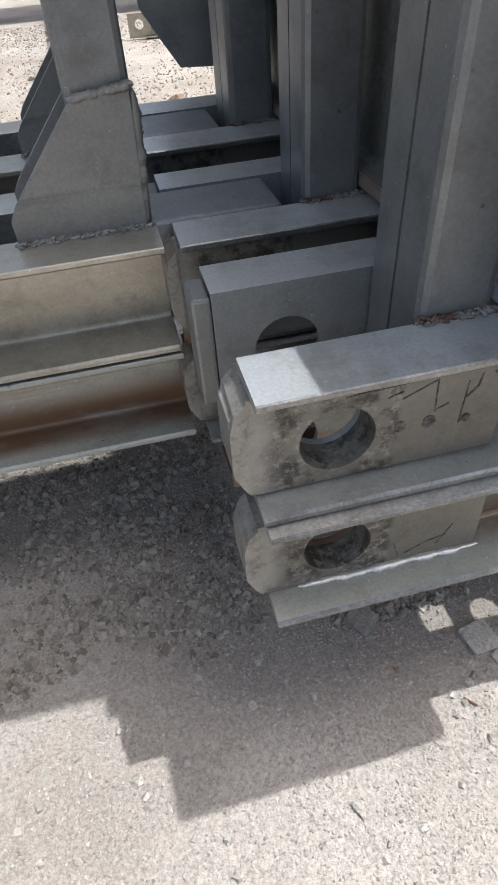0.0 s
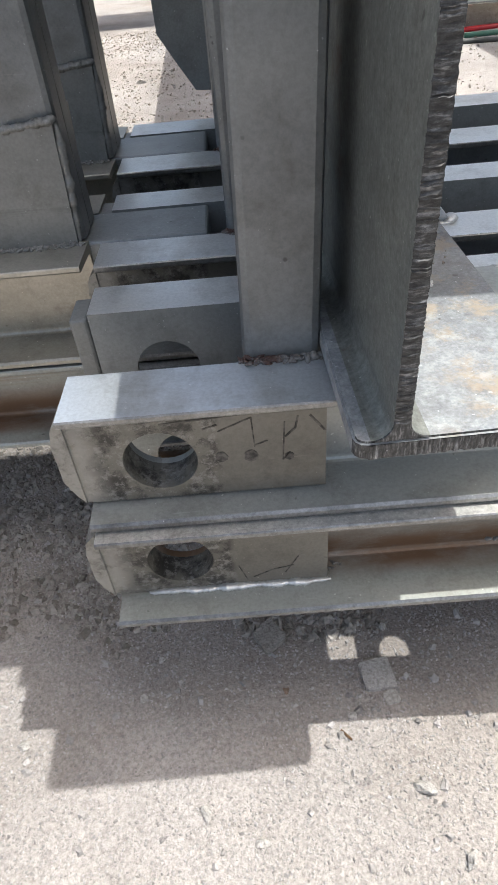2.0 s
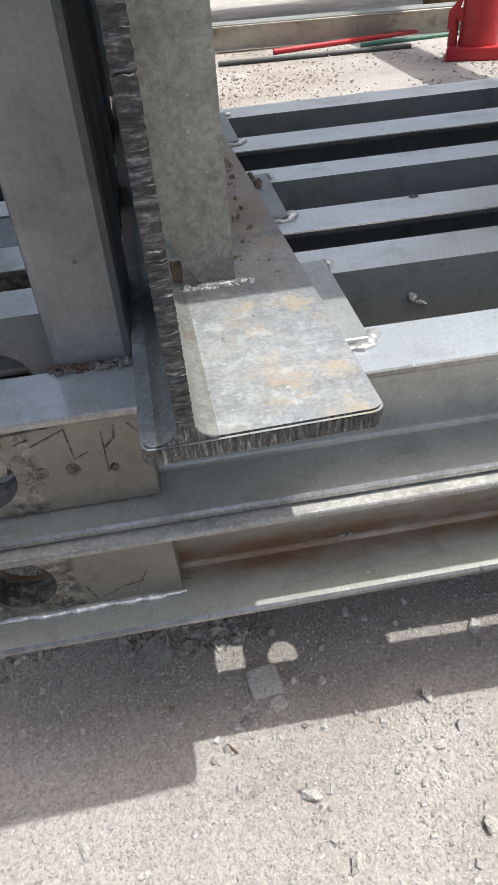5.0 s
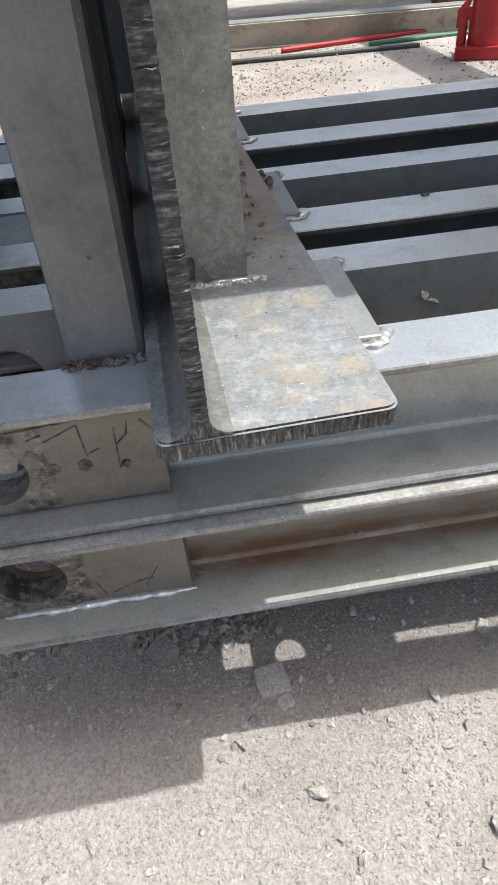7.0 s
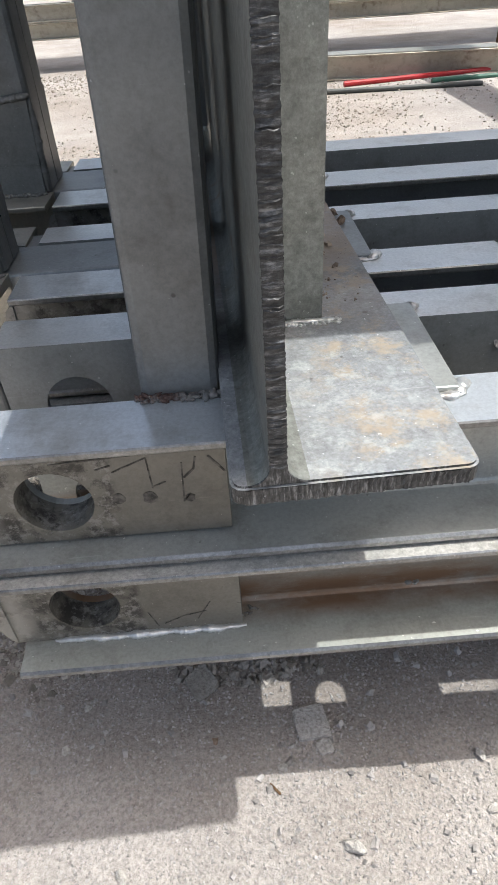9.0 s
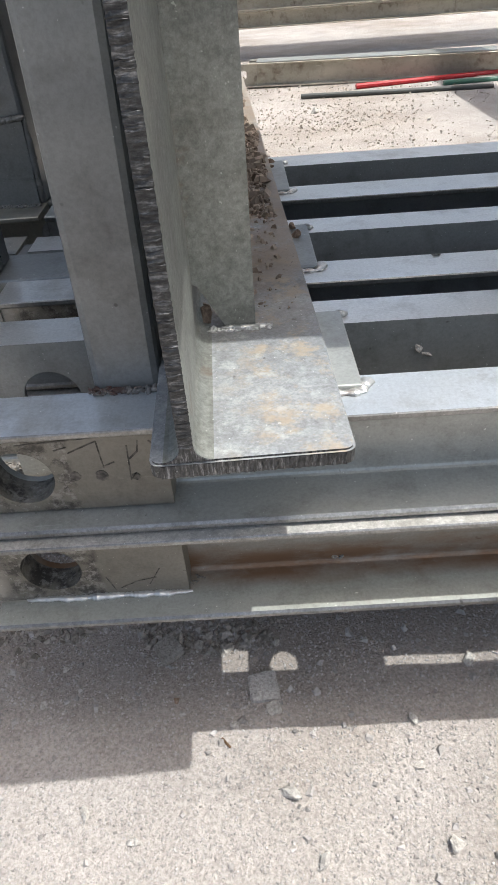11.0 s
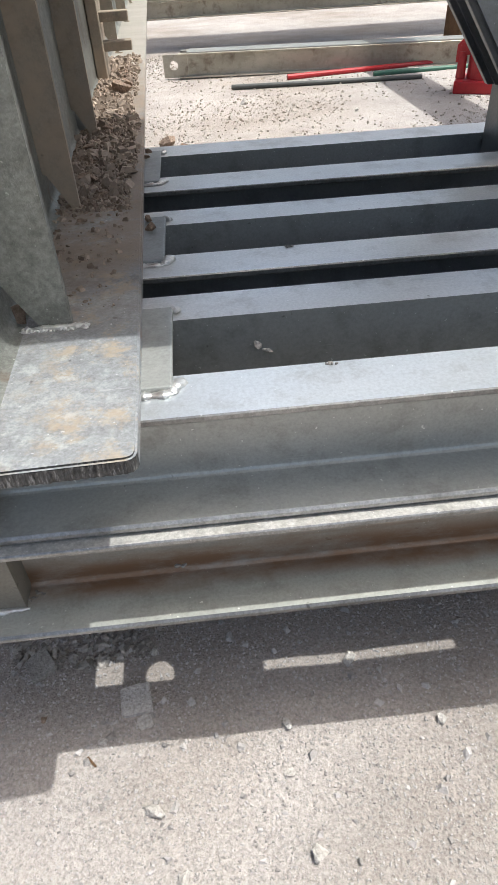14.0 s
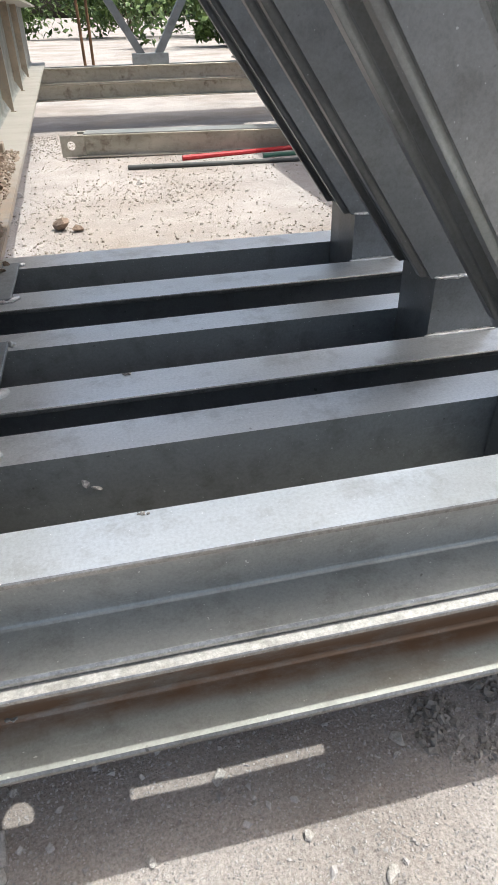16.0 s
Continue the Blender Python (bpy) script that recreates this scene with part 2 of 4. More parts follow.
WOOD = earth("rusty_block", [(0.3, (0.10, 0.06, 0.035)), (0.7, (0.2, 0.12, 0.07))], 9)


# ---- mesh helpers ----
def part(name, bm, material, parent, label=""):
    me = bpy.data.meshes.new(name)
    bmesh.ops.recalc_face_normals(bm, faces=bm.faces[:])
    bm.to_mesh(me)
    bm.free()
    me.materials.append(material)
    ob = new(name, me)
    if parent:
        ob.parent = parent
    if label:
        tagged(ob, label)
    return ob


def thing(name, label, category, group="", kind="", at=(0, 0, 0), turn=0.0):
    e = new(name)
    e.empty_display_size = 0.05
    e.matrix_world = pose(*at, 0, 0, turn)
    return tagged(e, label, category, group, kind)


def prism(bm, pts, axis, a, b):
    """Extrude a closed outline along an axis. x: (y, z) points; y: (x, z) points; z: (x, y) points."""
    def place(p, k):
        return {"x": (k, p[0], p[1]), "y": (p[0], k, p[1]), "z": (p[0], p[1], k)}[axis]
    lo = [bm.verts.new(place(p, a)) for p in pts]
    hi = [bm.verts.new(place(p, b)) for p in pts]
    bm.faces.new(lo)
    bm.faces.new(hi[::-1])
    for i in range(len(pts)):
        j = (i + 1) % len(pts)
        bm.faces.new((lo[i], lo[j], hi[j], hi[i]))
    return lo + hi


def box(bm, x0, x1, y0, y1, z0, z1, bev=0.0):
    vs = prism(bm, [(x0, y0), (x1, y0), (x1, y1), (x0, y1)], "z", z0, z1)
    if bev:
        es = list({e for v in vs for e in v.link_edges})
        bmesh.ops.bevel(bm, geom=es, offset=bev, segments=2, affect="EDGES", profile=0.5)


def solid(name, material, parent, x0, x1, y0, y1, z0, z1, bev=0.0012, label=""):
    bm = bmesh.new()
    box(bm, x0, x1, y0, y1, z0, z1, bev)
    return part(name, bm, material, parent, label)


def channel_outline(yw, side, z0, h=0.1, w=0.05, tw=0.006, lip=0.0):
    """Rolled channel: web back at yw, flanges to the given side, sloping inside faces and root radii."""
    r, tr, tt = 0.0055, 0.0088, 0.0065
    u = [(0, 0), (w - 0.001, 0), (w, 0.001), (w, tt - 0.002), (w - 0.002, tt)]
    for k in range(5):
        a = radians(-90 - 22.5 * k)
        u.append((tw + r + r * math.cos(a), tr + r + r * math.sin(a)))
    low = [(p[0] + (lip if p[0] > w * 0.5 else 0.0), p[1]) for p in u]
    full = low + [(p[0], h - p[1]) for p in u[::-1]]
    return [(yw + side * p[0], z0 + p[1]) for p in full]


def holed_plate(bm, x0, x1, z0, z1, y0, y1, cx, cz, r, n=32):
    """Flat plate in x and z between y0 and y1 with one round hole."""
    angs = sorted([2 * math.pi * i / n for i in range(n)] + [math.atan2(z - cz, x - cx) % (2 * math.pi) for x in (x0, x1) for z in (z0, z1)])
    ring = []
    for a in angs:
        c, s = math.cos(a), math.sin(a)
        kx = ((x1 - cx) / c if c > 1e-9 else (x0 - cx) / c if c < -1e-9 else 1e9)
        kz = ((z1 - cz) / s if s > 1e-9 else (z0 - cz) / s if s < -1e-9 else 1e9)
        k = min(kx, kz)
        ring.append([bm.verts.new((cx + q * c, y, cz + q * s)) for q, y in ((k, y0), (r, y0), (r, y1), (k, y1))])
    for i in range(len(ring)):
        p, q = ring[i], ring[(i + 1) % len(ring)]
        for e in range(4):
            f = (e + 1) % 4
            bm.faces.new((p[e], p[f], q[f], q[e]))


def channel(bm, x0, x1, yw, side, z0, hole=None, h=0.1, w=0.05, lip=0.0):
    """Channel along x; hole = (x, z, r) near the x0 end goes through the web."""
    if not hole:
        prism(bm, channel_outline(yw, side, z0, h, w, 0.006, lip), "x", x0, x1)
        return
    xs = hole[0] + 0.05
    full = channel_outline(yw, side, z0, h, w, 0.006, lip)
    prism(bm, full, "x", xs, x1)
    half = len(full) // 2
    bot, top = full[:half], full[half:]
    zb, zt = bot[-1][1], top[0][1]
    prism(bm, bot + [(yw, zb)], "x", x0, xs)
    prism(bm, top + [(yw, zt)], "x", x0, xs)
    ya, yb = sorted((yw, yw + side * 0.006))
    holed_plate(bm, x0, xs, zb, zt, ya, yb, *hole)


def bead(parent, a, b, r, n, seed, material=None, label=""):
    """A weld bead: one bumpy ripple-marked tube from a to b."""
    rnd = random.Random(seed)
    a, b = Vector(a), Vector(b)
    d = b - a
    fw = d.normalized()
    side = fw.cross(Vector((0, 0, 1)))
    side = side.normalized() if side.length > 0.1 else Vector((1, 0, 0))
    up = side.cross(fw)
    rings, k, n = [], 9, n * 3
    bm = bmesh.new()
    wob = [rnd.uniform(0, 50) for _ in range(3)]
    for i in range(n + 1):
        f = i / n
        rr = r * (0.85 + 0.07 * math.sin(i * 2.1) + 0.5 * noise.noise((f * n * 0.17, wob[0], 0))) * min(1, 0.35 + 4 * min(f, 1 - f))
        c = a + d * f + (side * noise.noise((f * n * 0.15, wob[1], 1)) + up * noise.noise((f * n * 0.15, wob[2], 2))) * r * 0.28
        rings.append([bm.verts.new(c + (side * math.cos(q * 6.283 / k) * 1.35 + up * math.sin(q * 6.283 / k) * 0.8) * rr * rnd.uniform(0.9, 1.1)) for q in range(k)])
    for p, q in zip(rings, rings[1:]):
        for i in range(k):
            j = (i + 1) % k
            bm.faces.new((p[i], p[j], q[j], q[i]))
    bm.faces.new(rings[0])
    bm.faces.new(rings[-1][::-1])
    ob = part("weld_bead", bm, material or WELD, parent, label)
    for p in ob.data.polygons:
        p.use_smooth = True
    return ob


def chan_part(name, bm, material, parent, label=""):
    """A channel whose flange toes are worn bright."""
    bm.normal_update()
    ys = [v.co.y for v in bm.verts]
    lo, hi = min(ys), max(ys)
    toe = lo if sum(y < lo + 0.003 for y in ys) < sum(y > hi - 0.0065 for y in ys) else hi
    ob = part(name, bm, material, parent, label)
    ob.data.materials.append(EDGE)
    way = 1 if toe == hi else -1
    for p in ob.data.polygons:
        if p.normal.y * way > 0.6 and abs(p.center.y - toe) < 0.011:
            p.material_index = 1
    # upward flange faces take the painted-in lit grey
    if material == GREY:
        ob.data.materials.append(GREY_LIT)
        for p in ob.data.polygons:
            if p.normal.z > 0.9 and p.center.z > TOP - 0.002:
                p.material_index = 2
    return ob


def crust(name, parent, a, b, r, n, seed, material, label="", spread=0.7, tall=0.3):
    """A rough weld: many small sharp lumps run together between two points."""
    rng = np.random.RandomState(seed)
    a, b = np.array(a, float), np.array(b, float)
    bm = bmesh.new()
    for i in range(n):
        f = (i + rng.uniform(0, 1)) / n
        c = a + (b - a) * f + rng.normal(0, spread * r, 3) * np.array([1, 1, tall])
        q = r * rng.uniform(0.35, 1.0)
        m = pose(*c, rng.uniform(-25, 25), rng.uniform(-25, 25), rng.uniform(0, 360)) @ Matrix.Diagonal((q * rng.uniform(0.9, 2.4), q * rng.uniform(0.6, 1.3), q * rng.uniform(0.4, 0.7) * (1 + tall), 1))
        for v in bmesh.ops.create_icosphere(bm, subdivisions=1, radius=1.0, matrix=m)["verts"]:
            v.co += Vector(rng.uniform(-0.22, 0.22, 3) * q)
    ob = part(name, bm, material, parent, label)
    for p in ob.data.polygons:
        p.use_smooth = True
    return ob


def rock_mesh(name, size, seed, sub=2, flat=0.6, material=None, rough=0.35):
    rnd = random.Random(seed)
    bm = bmesh.new()
    bmesh.ops.create_icosphere(bm, subdivisions=sub, radius=1.0)
    off = Vector((rnd.uniform(0, 99), rnd.uniform(0, 99), rnd.uniform(0, 99)))
    cuts = [Vector((rnd.gauss(0, 1), rnd.gauss(0, 1), rnd.gauss(0, 1))).normalized() for _ in range(9)]
    for v in bm.verts:
        for c in cuts:
            d = v.co.dot(c) - 0.42
            if d > 0:
                v.co -= c * d
        v.co *= 1 + rough * 0.4 * noise.noise(v.co * 2.5 + off)
        v.co = Vector((v.co.x * size[0], v.co.y * size[1], v.co.z * size[2] * flat)) * 1.25
    return part(name, bm, material or STONE, None)


# ---- ground ----
def ground_height(x, y):
    near = max(0.0, 1 - max(abs(x - 0.3) - 1.2, abs(y) - 1.0, 0) / 1.5)
    h = 0.006 * noise.noise((x * 3, y * 3, 0)) + 0.003 * noise.noise((x * 14, y * 14, 3))
    return h * near + 0.012 * noise.noise((x * 0.7, y * 0.7, 7)) * min(1, max(0, (y - 0.8) / 2))


def ground_sheet():
    def steps(a, b, fine_a, fine_b, d):
        far = [a, a / 3, a / 10, a / 28]
        mid = np.linspace(fine_a, fine_b, int((fine_b - fine_a) / d) + 1).tolist()
        return [v for v in far if v < fine_a - 0.5] + mid + [v for v in (b / 40, b / 15, b / 5, b) if v > fine_b + 0.5]
    xs = steps(-300, 300, -1.4, 3.2, 0.02)
    ys = steps(-300, 400, -1.2, 4.6, 0.02)
    verts = [(x, y, ground_height(x, y) if (-1.5 < x < 3.3 and -1.3 < y < 4.7) else 0.0) for y in ys for x in xs]
    w = len(xs)
    faces = [(j * w + i, j * w + i + 1, (j + 1) * w + i + 1, (j + 1) * w + i) for j in range(len(ys) - 1) for i in range(w - 1)]
    me = bpy.data.meshes.new("ground")
    me.from_pydata(verts, [], faces)
    me.materials.append(GROUND)
    for p in me.polygons:
        p.use_smooth = True
    tagged(new("ground", me), "pale dusty gravel ground of a building yard", "ground", kind="structure")


def scatter(name, label, material, count, region, smin, smax, seed, height, category="gravel", power=3.0, keep=None):
    """Many small angular stones in one mesh."""
    rnd = random.Random(seed)
    rng = np.random.RandomState(seed)
    spots = []
    while len(spots) < count:
        x, y = rnd.uniform(region[0], region[1]), rnd.uniform(region[2], region[3])
        if not keep or keep(x, y, rnd):
            spots.append((x, y, height(x, y)))
    spots = np.array(spots)
    base = np.array([(x, y, z) for z in (-0.75, 0.75) for y in (-0.75, 0.75) for x in (-0.75, 0.75)])
    tris = np.array([(0, 2, 3), (0, 3, 1), (4, 5, 7), (4, 7, 6), (0, 1, 5), (0, 5, 4), (2, 6, 7), (2, 7, 3), (0, 4, 6), (0, 6, 2), (1, 3, 7), (1, 7, 5)])
    base[4:, :2] *= 0.6
    s = smin + (smax - smin) * rng.rand(count) ** power
    size = np.stack([s * rng.uniform(0.7, 1.35, count), s * rng.uniform(0.55, 1.0, count), s * rng.uniform(0.5, 0.9, count)], 1)
    v = base[None] * (1 + rng.uniform(-0.6, 0.35, (count, 8, 3))) * size[:, None]
    tl, a = rng.uniform(-0.6, 0.6, (count, 1)), rng.uniform(0, 6.28, (count, 1))
    yy, zz = v[..., 1] * np.cos(tl) - v[..., 2] * np.sin(tl), v[..., 1] * np.sin(tl) + v[..., 2] * np.cos(tl)
    v = np.stack([v[..., 0] * np.cos(a) - yy * np.sin(a), v[..., 0] * np.sin(a) + yy * np.cos(a), zz + s[:, None] * 0.2], 2) + spots[:, None]
    f = tris[None] + 8 * np.arange(count)[:, None, None]
    me = bpy.data.meshes.new(name)
    me.from_pydata(v.reshape(-1, 3).tolist(), [], f.reshape(-1, 3).tolist())
    me.materials.append(material)
    return tagged(new(name, me), label, category, kind="stuff")


ground_sheet()

# ---- bridge trusses ----
TOP, SKEW = 0.4, -0.035
# row: front edge, front flange width, back channel's web, back flange width, foot of the diagonal
ROWS = [(0.0, 0.05, 0.132, 0.046, 0.765, 0.07), (0.216, 0.05, 0.132, 0.046, 0.769, 0.044), (0.464, 0.058, 0.156, 0.057, 0.786, 0.044)]


def marks(parent, y, strokes):
    """Dark marker strokes, 0.4 mm proud of the plate face at y."""
    for x0, z0, x1, z1, w in strokes:
        d = Vector((x1 - x0, 0, z1 - z0))
        nrm = Vector((-d.z, 0, d.x)).normalized() * w / 2
        bm = bmesh.new()
        prism(bm, [(x0 + nrm.x, z0 + nrm.z), (x1 + nrm.x, z1 + nrm.z), (x1 - nrm.x, z1 - nrm.z), (x0 - nrm.x, z0 - nrm.z)], "y", y - 0.0004, y + 0.0005)
        part("marker_stroke", bm, INK, parent)


def dots(parent, y, spots):
    """Round marker blots."""
    for x, z, r in spots:
        bm = bmesh.new()
        prism(bm, [(x + r * (1 + 0.2 * math.sin(3 * k + x * 900)) * math.cos(k * 0.52), z + r * 1.15 * math.sin(k * 0.52)) for k in range(12)], "y", y - 0.0004, y + 0.0005)
        part("marker_blot", bm, INK, parent)


def end_block(parent, y0, y1, z0, z1, hole, length, material, first):
    """Pin-hole block welded in the channel's mouth, with a chamfered nose that sticks out past the flanges."""
    bm = bmesh.new()
    holed_plate(bm, 0.001, hole[0] + 0.05, z0, z1, y0, y1, *hole)
    box(bm, hole[0] + 0.05, length, y0, y1, z0, z1)
    box(bm, -0.003, 0.001, y0, y1, z0 + 0.001, z1 - 0.001)
    c = 0.012
    vs = prism(bm, [(-0.003, z0 + 0.002), (-0.003, z1 - 0.002), (-0.013, z1 - c), (-0.014, z1 - 2 * c), (-0.014, z0 + 2 * c), (-0.012, z0 + c)], "y", y0 - 0.002, y1 + 0.012)
    bmesh.ops.bevel(bm, geom=list({q for v in vs for q in v.link_edges if max(w.co.x for w in q.verts) < -0.0035}), offset=0.0035, segments=3, affect="EDGES")
    return part("pin_block", bm, material, parent, "weathered pin-hole plate with scribbled marker strokes" if first else "")


def post_parts(parent, x0, x1, y0, y1, z0, z1, lean=0.0):
    """Two channels toe to toe, with a packing strip in the seam between them."""
    ym, r, made = (y0 + y1) / 2, 0.006, []
    for a, b, s in ((y0, ym - 0.0015, 1), (y1, ym + 0.0015, -1)):
        bm = bmesh.new()
        prism(bm, [(x0 + r, a), (x1 - r, a), (x1 - r * 0.3, a + s * r * 0.3), (x1, a + s * r), (x1, b), (x0, b), (x0, a + s * r), (x0 + r * 0.3, a + s * r * 0.3)], "z", z0, z1)
        made.append(("post", bm))
    bm = bmesh.new()
    box(bm, x0 + 0.003, x1 - 0.003, ym - 0.0014, ym + 0.0014, z0 + 0.002, z1 - 0.002)
    made.append(("seam_strip", bm))
    for _, bm in made:
        for v in bm.verts:
            v.co.x += lean * (v.co.z - TOP)
    return [part(nm, bm, POST, parent) for nm, bm in made][0]


def slanted(bm, x0, x1, y0, y1, zlo, zhi, dx):
    prism(bm, [(x0, zlo), (x1, zlo), (x1 + dx, zhi), (x0 + dx, zhi)], "y", y0, y1)


blocks = []


def build_panel(row):
    y, wf, g, wb, foot, dw = ROWS[row]
    first = row == 0
    e = thing("truss_panel", "grey steel bridge truss panel with double channel chord, post and diagonal", "truss panel", "bridge truss panels", at=(SKEW * y, y, 0))
    for nm, yw, side, mt, w in (("front_channel", wf, -1, ZINC if first else GREY, wf), ("back_channel", g, 1, GREY, wb)):
        bm = bmesh.new()
        channel(bm, 0, 3.0, yw, side, TOP - 0.1, (0.056, TOP - 0.055, 0.026), 0.1, w, 0.003)
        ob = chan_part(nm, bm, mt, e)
        # front flange's upward faces take the copy with sunlight in its colour
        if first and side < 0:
            ob.data.materials.append(TOP_LIT)
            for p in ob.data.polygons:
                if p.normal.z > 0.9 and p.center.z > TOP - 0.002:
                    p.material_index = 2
    blocks.append(end_block(e, 0.018, wf - 0.006, TOP - 0.09, TOP - 0.0085, (0.056, TOP - 0.055, 0.026), 0.171, BLOCK, first))
    bm = bmesh.new()
    box(bm, -0.015, -0.0005, g - 0.0015, g + 0.034, TOP - 0.097, TOP - 0.003, 0.0025)
    part("back_nose", bm, GUSS, e)
    # post between the two channels
    set_back_z, lean = (0.79, 0.022) if first else (1.6, 0.0)
    po = post_parts(e, 0.119, 0.171, wf + 0.0015, g - 0.0015, TOP - 0.098, set_back_z, lean)
    # unseen upper length, set back to move the edge of the post's shadow
    if first:
        post_parts(e, 0.119, 0.171, wf + 0.026, g - 0.0015, set_back_z, 1.6, lean)
    crust("weld_bead", po, (0.117, wf - 0.001, TOP + 0.001), (0.174, wf - 0.001, TOP + 0.001), 0.0026, 110, 5 + row, WELDR, "rough rust-stained weld bead")
    # diagonal with its foot plate
    fz = TOP + 0.065
    bm = bmesh.new()
    xa, xb = (foot, foot + dw) if first else (foot - 0.012, foot + dw + 0.003)
    ya, yb = wf + (0.037 if first else 0.0015), g + (0.044 if first else -0.0015)
    run = -0.72 * (1.6 - fz)
    for p, q in ((ya, ya + 0.024), (yb - 0.024, yb)):
        slanted(bm, xa, xb, p, q, fz, 1.6, run)
    ed = [q for q in bm.edges if abs(q.verts[0].co.z - q.verts[1].co.z) > 0.5]
    bmesh.ops.bevel(bm, geom=ed, offset=0.007, segments=4, affect="EDGES")
    slanted(bm, xa + 0.02, xb - 0.012, ya + 0.024, yb - 0.024, fz, 1.6, run)
    di = part("diagonal", bm, POST, e)
    for p in di.data.polygons:
        p.use_smooth = len(p.vertices) == 4 and p.area < 0.012
    bm = bmesh.new()
    prism(bm, [(foot + 0.002, TOP - 0.09), (foot + 0.002, fz), (foot + dw, fz), (foot + dw + 0.04, TOP), (foot + dw + 0.04, TOP - 0.09)], "y", wf + (0.0375 if first else 0.002), g - 0.002)
    fp = part("foot_plate", bm, POST, e)
    bead(di, (foot - 0.001, wf, fz + 0.001), (foot + dw + 0.001, wf, fz + 0.001), 0.003, 18, 15 + row)
    bead(fp, (foot - 0.002, wf, TOP + 0.001), (foot + dw + 0.04, wf, TOP + 0.001), 0.003, 24, 25 + row)
    # batten under the cross beam
    bm = bmesh.new()
    box(bm, 0.19, 0.32, 0.03, g + 0.016, TOP + 0.0005, TOP + 0.005, 0.0015)
    ba = part("batten_plate", bm, ZINC if first else GREY, e, "small batten plate with bright welds")
    bead(ba, (0.318, 0.027, TOP + 0.001), (0.327, 0.044, TOP + 0.001), 0.005, 5, 35 + row)
    bead(ba, (0.29, 0.0275, TOP + 0.001), (0.323, 0.027, TOP + 0.001), 0.003, 10, 45 + row)
    bead(ba, (0.318, g + 0.012, TOP + 0.003), (0.325, g + 0.018, TOP + 0.001), 0.004, 4, 55 + row)
    # upper chord
    for yw, side, w in ((wf, -1, 0.05), (g, 1, wb)):
        bm = bmesh.new()
        # first row's unseen chord is shifted back to let sun reach the front flange
        channel(bm, 0.0, 3.0, yw + (0.122 if first else 0.0), side, 1.6, None, 0.1, w)
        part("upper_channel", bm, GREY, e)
    return e


def build_low_chord(row):
    y, wf, g, wb, foot, dw = ROWS[row]
    first = row == 0
    e = thing("reinforcement_chord", "rust-streaked double channel chord bolted below the truss panel", "steel chord", "lower chords", at=(SKEW * y, y - 0.012, 0))
    zt = TOP - 0.103
    for nm, yw, side, w in (("front_channel", wf, -1, wf), ("back_channel", g + 0.012, 1, wb)):
        bm = bmesh.new()
        channel(bm, 0.002, 3.0, yw, side, zt - 0.096, (0.056, zt - 0.05, 0.026), 0.096, w, 0.007)
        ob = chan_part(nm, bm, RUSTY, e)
        # top faces of the lower chord are paler than the rest
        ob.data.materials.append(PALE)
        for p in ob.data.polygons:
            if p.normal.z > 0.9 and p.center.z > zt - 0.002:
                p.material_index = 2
    blocks.append(end_block(e, 0.02, wf - 0.006, zt - 0.0875, zt - 0.0085, (0.056, zt - 0.05, 0.026), 0.172, BLOCK, first))
    bead(e, (0.025, 0.019, zt - 0.087), (0.175, 0.019, zt - 0.087), 0.0034, 40, 65 + row, WELD if first else WARM)
    if first:
        # unseen plates added between the two channels; their gaps shape the sun patches below
        z = zt - 0.02
        for x0, x1 in ((0.25, 0.284), (0.70, 1.4)):
            solid("sun_mask_plate", RUSTY, e, x0, x1, wf + 0.0005, g + 0.0115, z, z + 0.008, 0)
        for x0, x1, y0 in ((0.2845, 0.3175, 0.0885), (0.4765, 0.6995, 0.0735)):
            solid("sun_mask_plate", RUSTY, e, x0, x1, y0, g + 0.0115, z, z + 0.008, 0)
        bm = bmesh.new()
        holed_plate(bm, 0.318, 0.476, wf + 0.0005, g + 0.0115, z, z + 0.008, 0.359, wf + 0.019, 0.0175)
        for v in bm.verts:
            v.co = Vector((v.co.x, v.co.z, v.co.y))
        part("sun_mask_plate", bm, RUSTY, e)
    return e


panels = [build_panel(r) for r in range(3)]
chords = [build_low_chord(r) for r in range(3)]
marks(blocks[0], 0.018, [(0.098, 0.368, 0.121, 0.378, 0.001), (0.121, 0.378, 0.122, 0.352, 0.001), (0.122, 0.353, 0.131, 0.357, 0.001),
                        (0.143, 0.372, 0.141, 0.338, 0.001), (0.141, 0.338, 0.146, 0.345, 0.001), (0.15, 0.366, 0.143, 0.359, 0.0014),
                        (0.15, 0.366, 0.152, 0.376, 0.0014), (0.16, 0.376, 0.17, 0.362, 0.0014), (0.088, 0.371, 0.098, 0.374, 0.0012), (0.06, 0.378, 0.118, 0.3815, 0.0012)])
dots(blocks[0], 0.018, [(0.0985, 0.345, 0.0042), (0.119, 0.344, 0.0048), (0.1455, 0.341, 0.0032)])
marks(blocks[3], 0.02, [(0.112, 0.219, 0.128, 0.227, 0.0009), (0.128, 0.227, 0.145, 0.231, 0.0009), (0.138, 0.222, 0.149, 0.242, 0.0009), (0.101, 0.235, 0.107, 0.216, 0.0009)])


for x, y, z in ((0.432, 0.047, TOP + 0.0005), (0.435, 0.262, TOP + 0.0005), (0.138, -0.001, TOP - 0.0995), (0.176, 0.03, 0.2095), (0.182, 0.034, 0.2095), (0.306, 0.028, 0.2335)):
    crust("weld_spatter", panels[0] if z > 0.29 else chords[0], (x - 0.004, y, z), (x + 0.004, y, z), 0.0017, 7, int(x * 1000), WELD if y < 0.02 else WELDR)


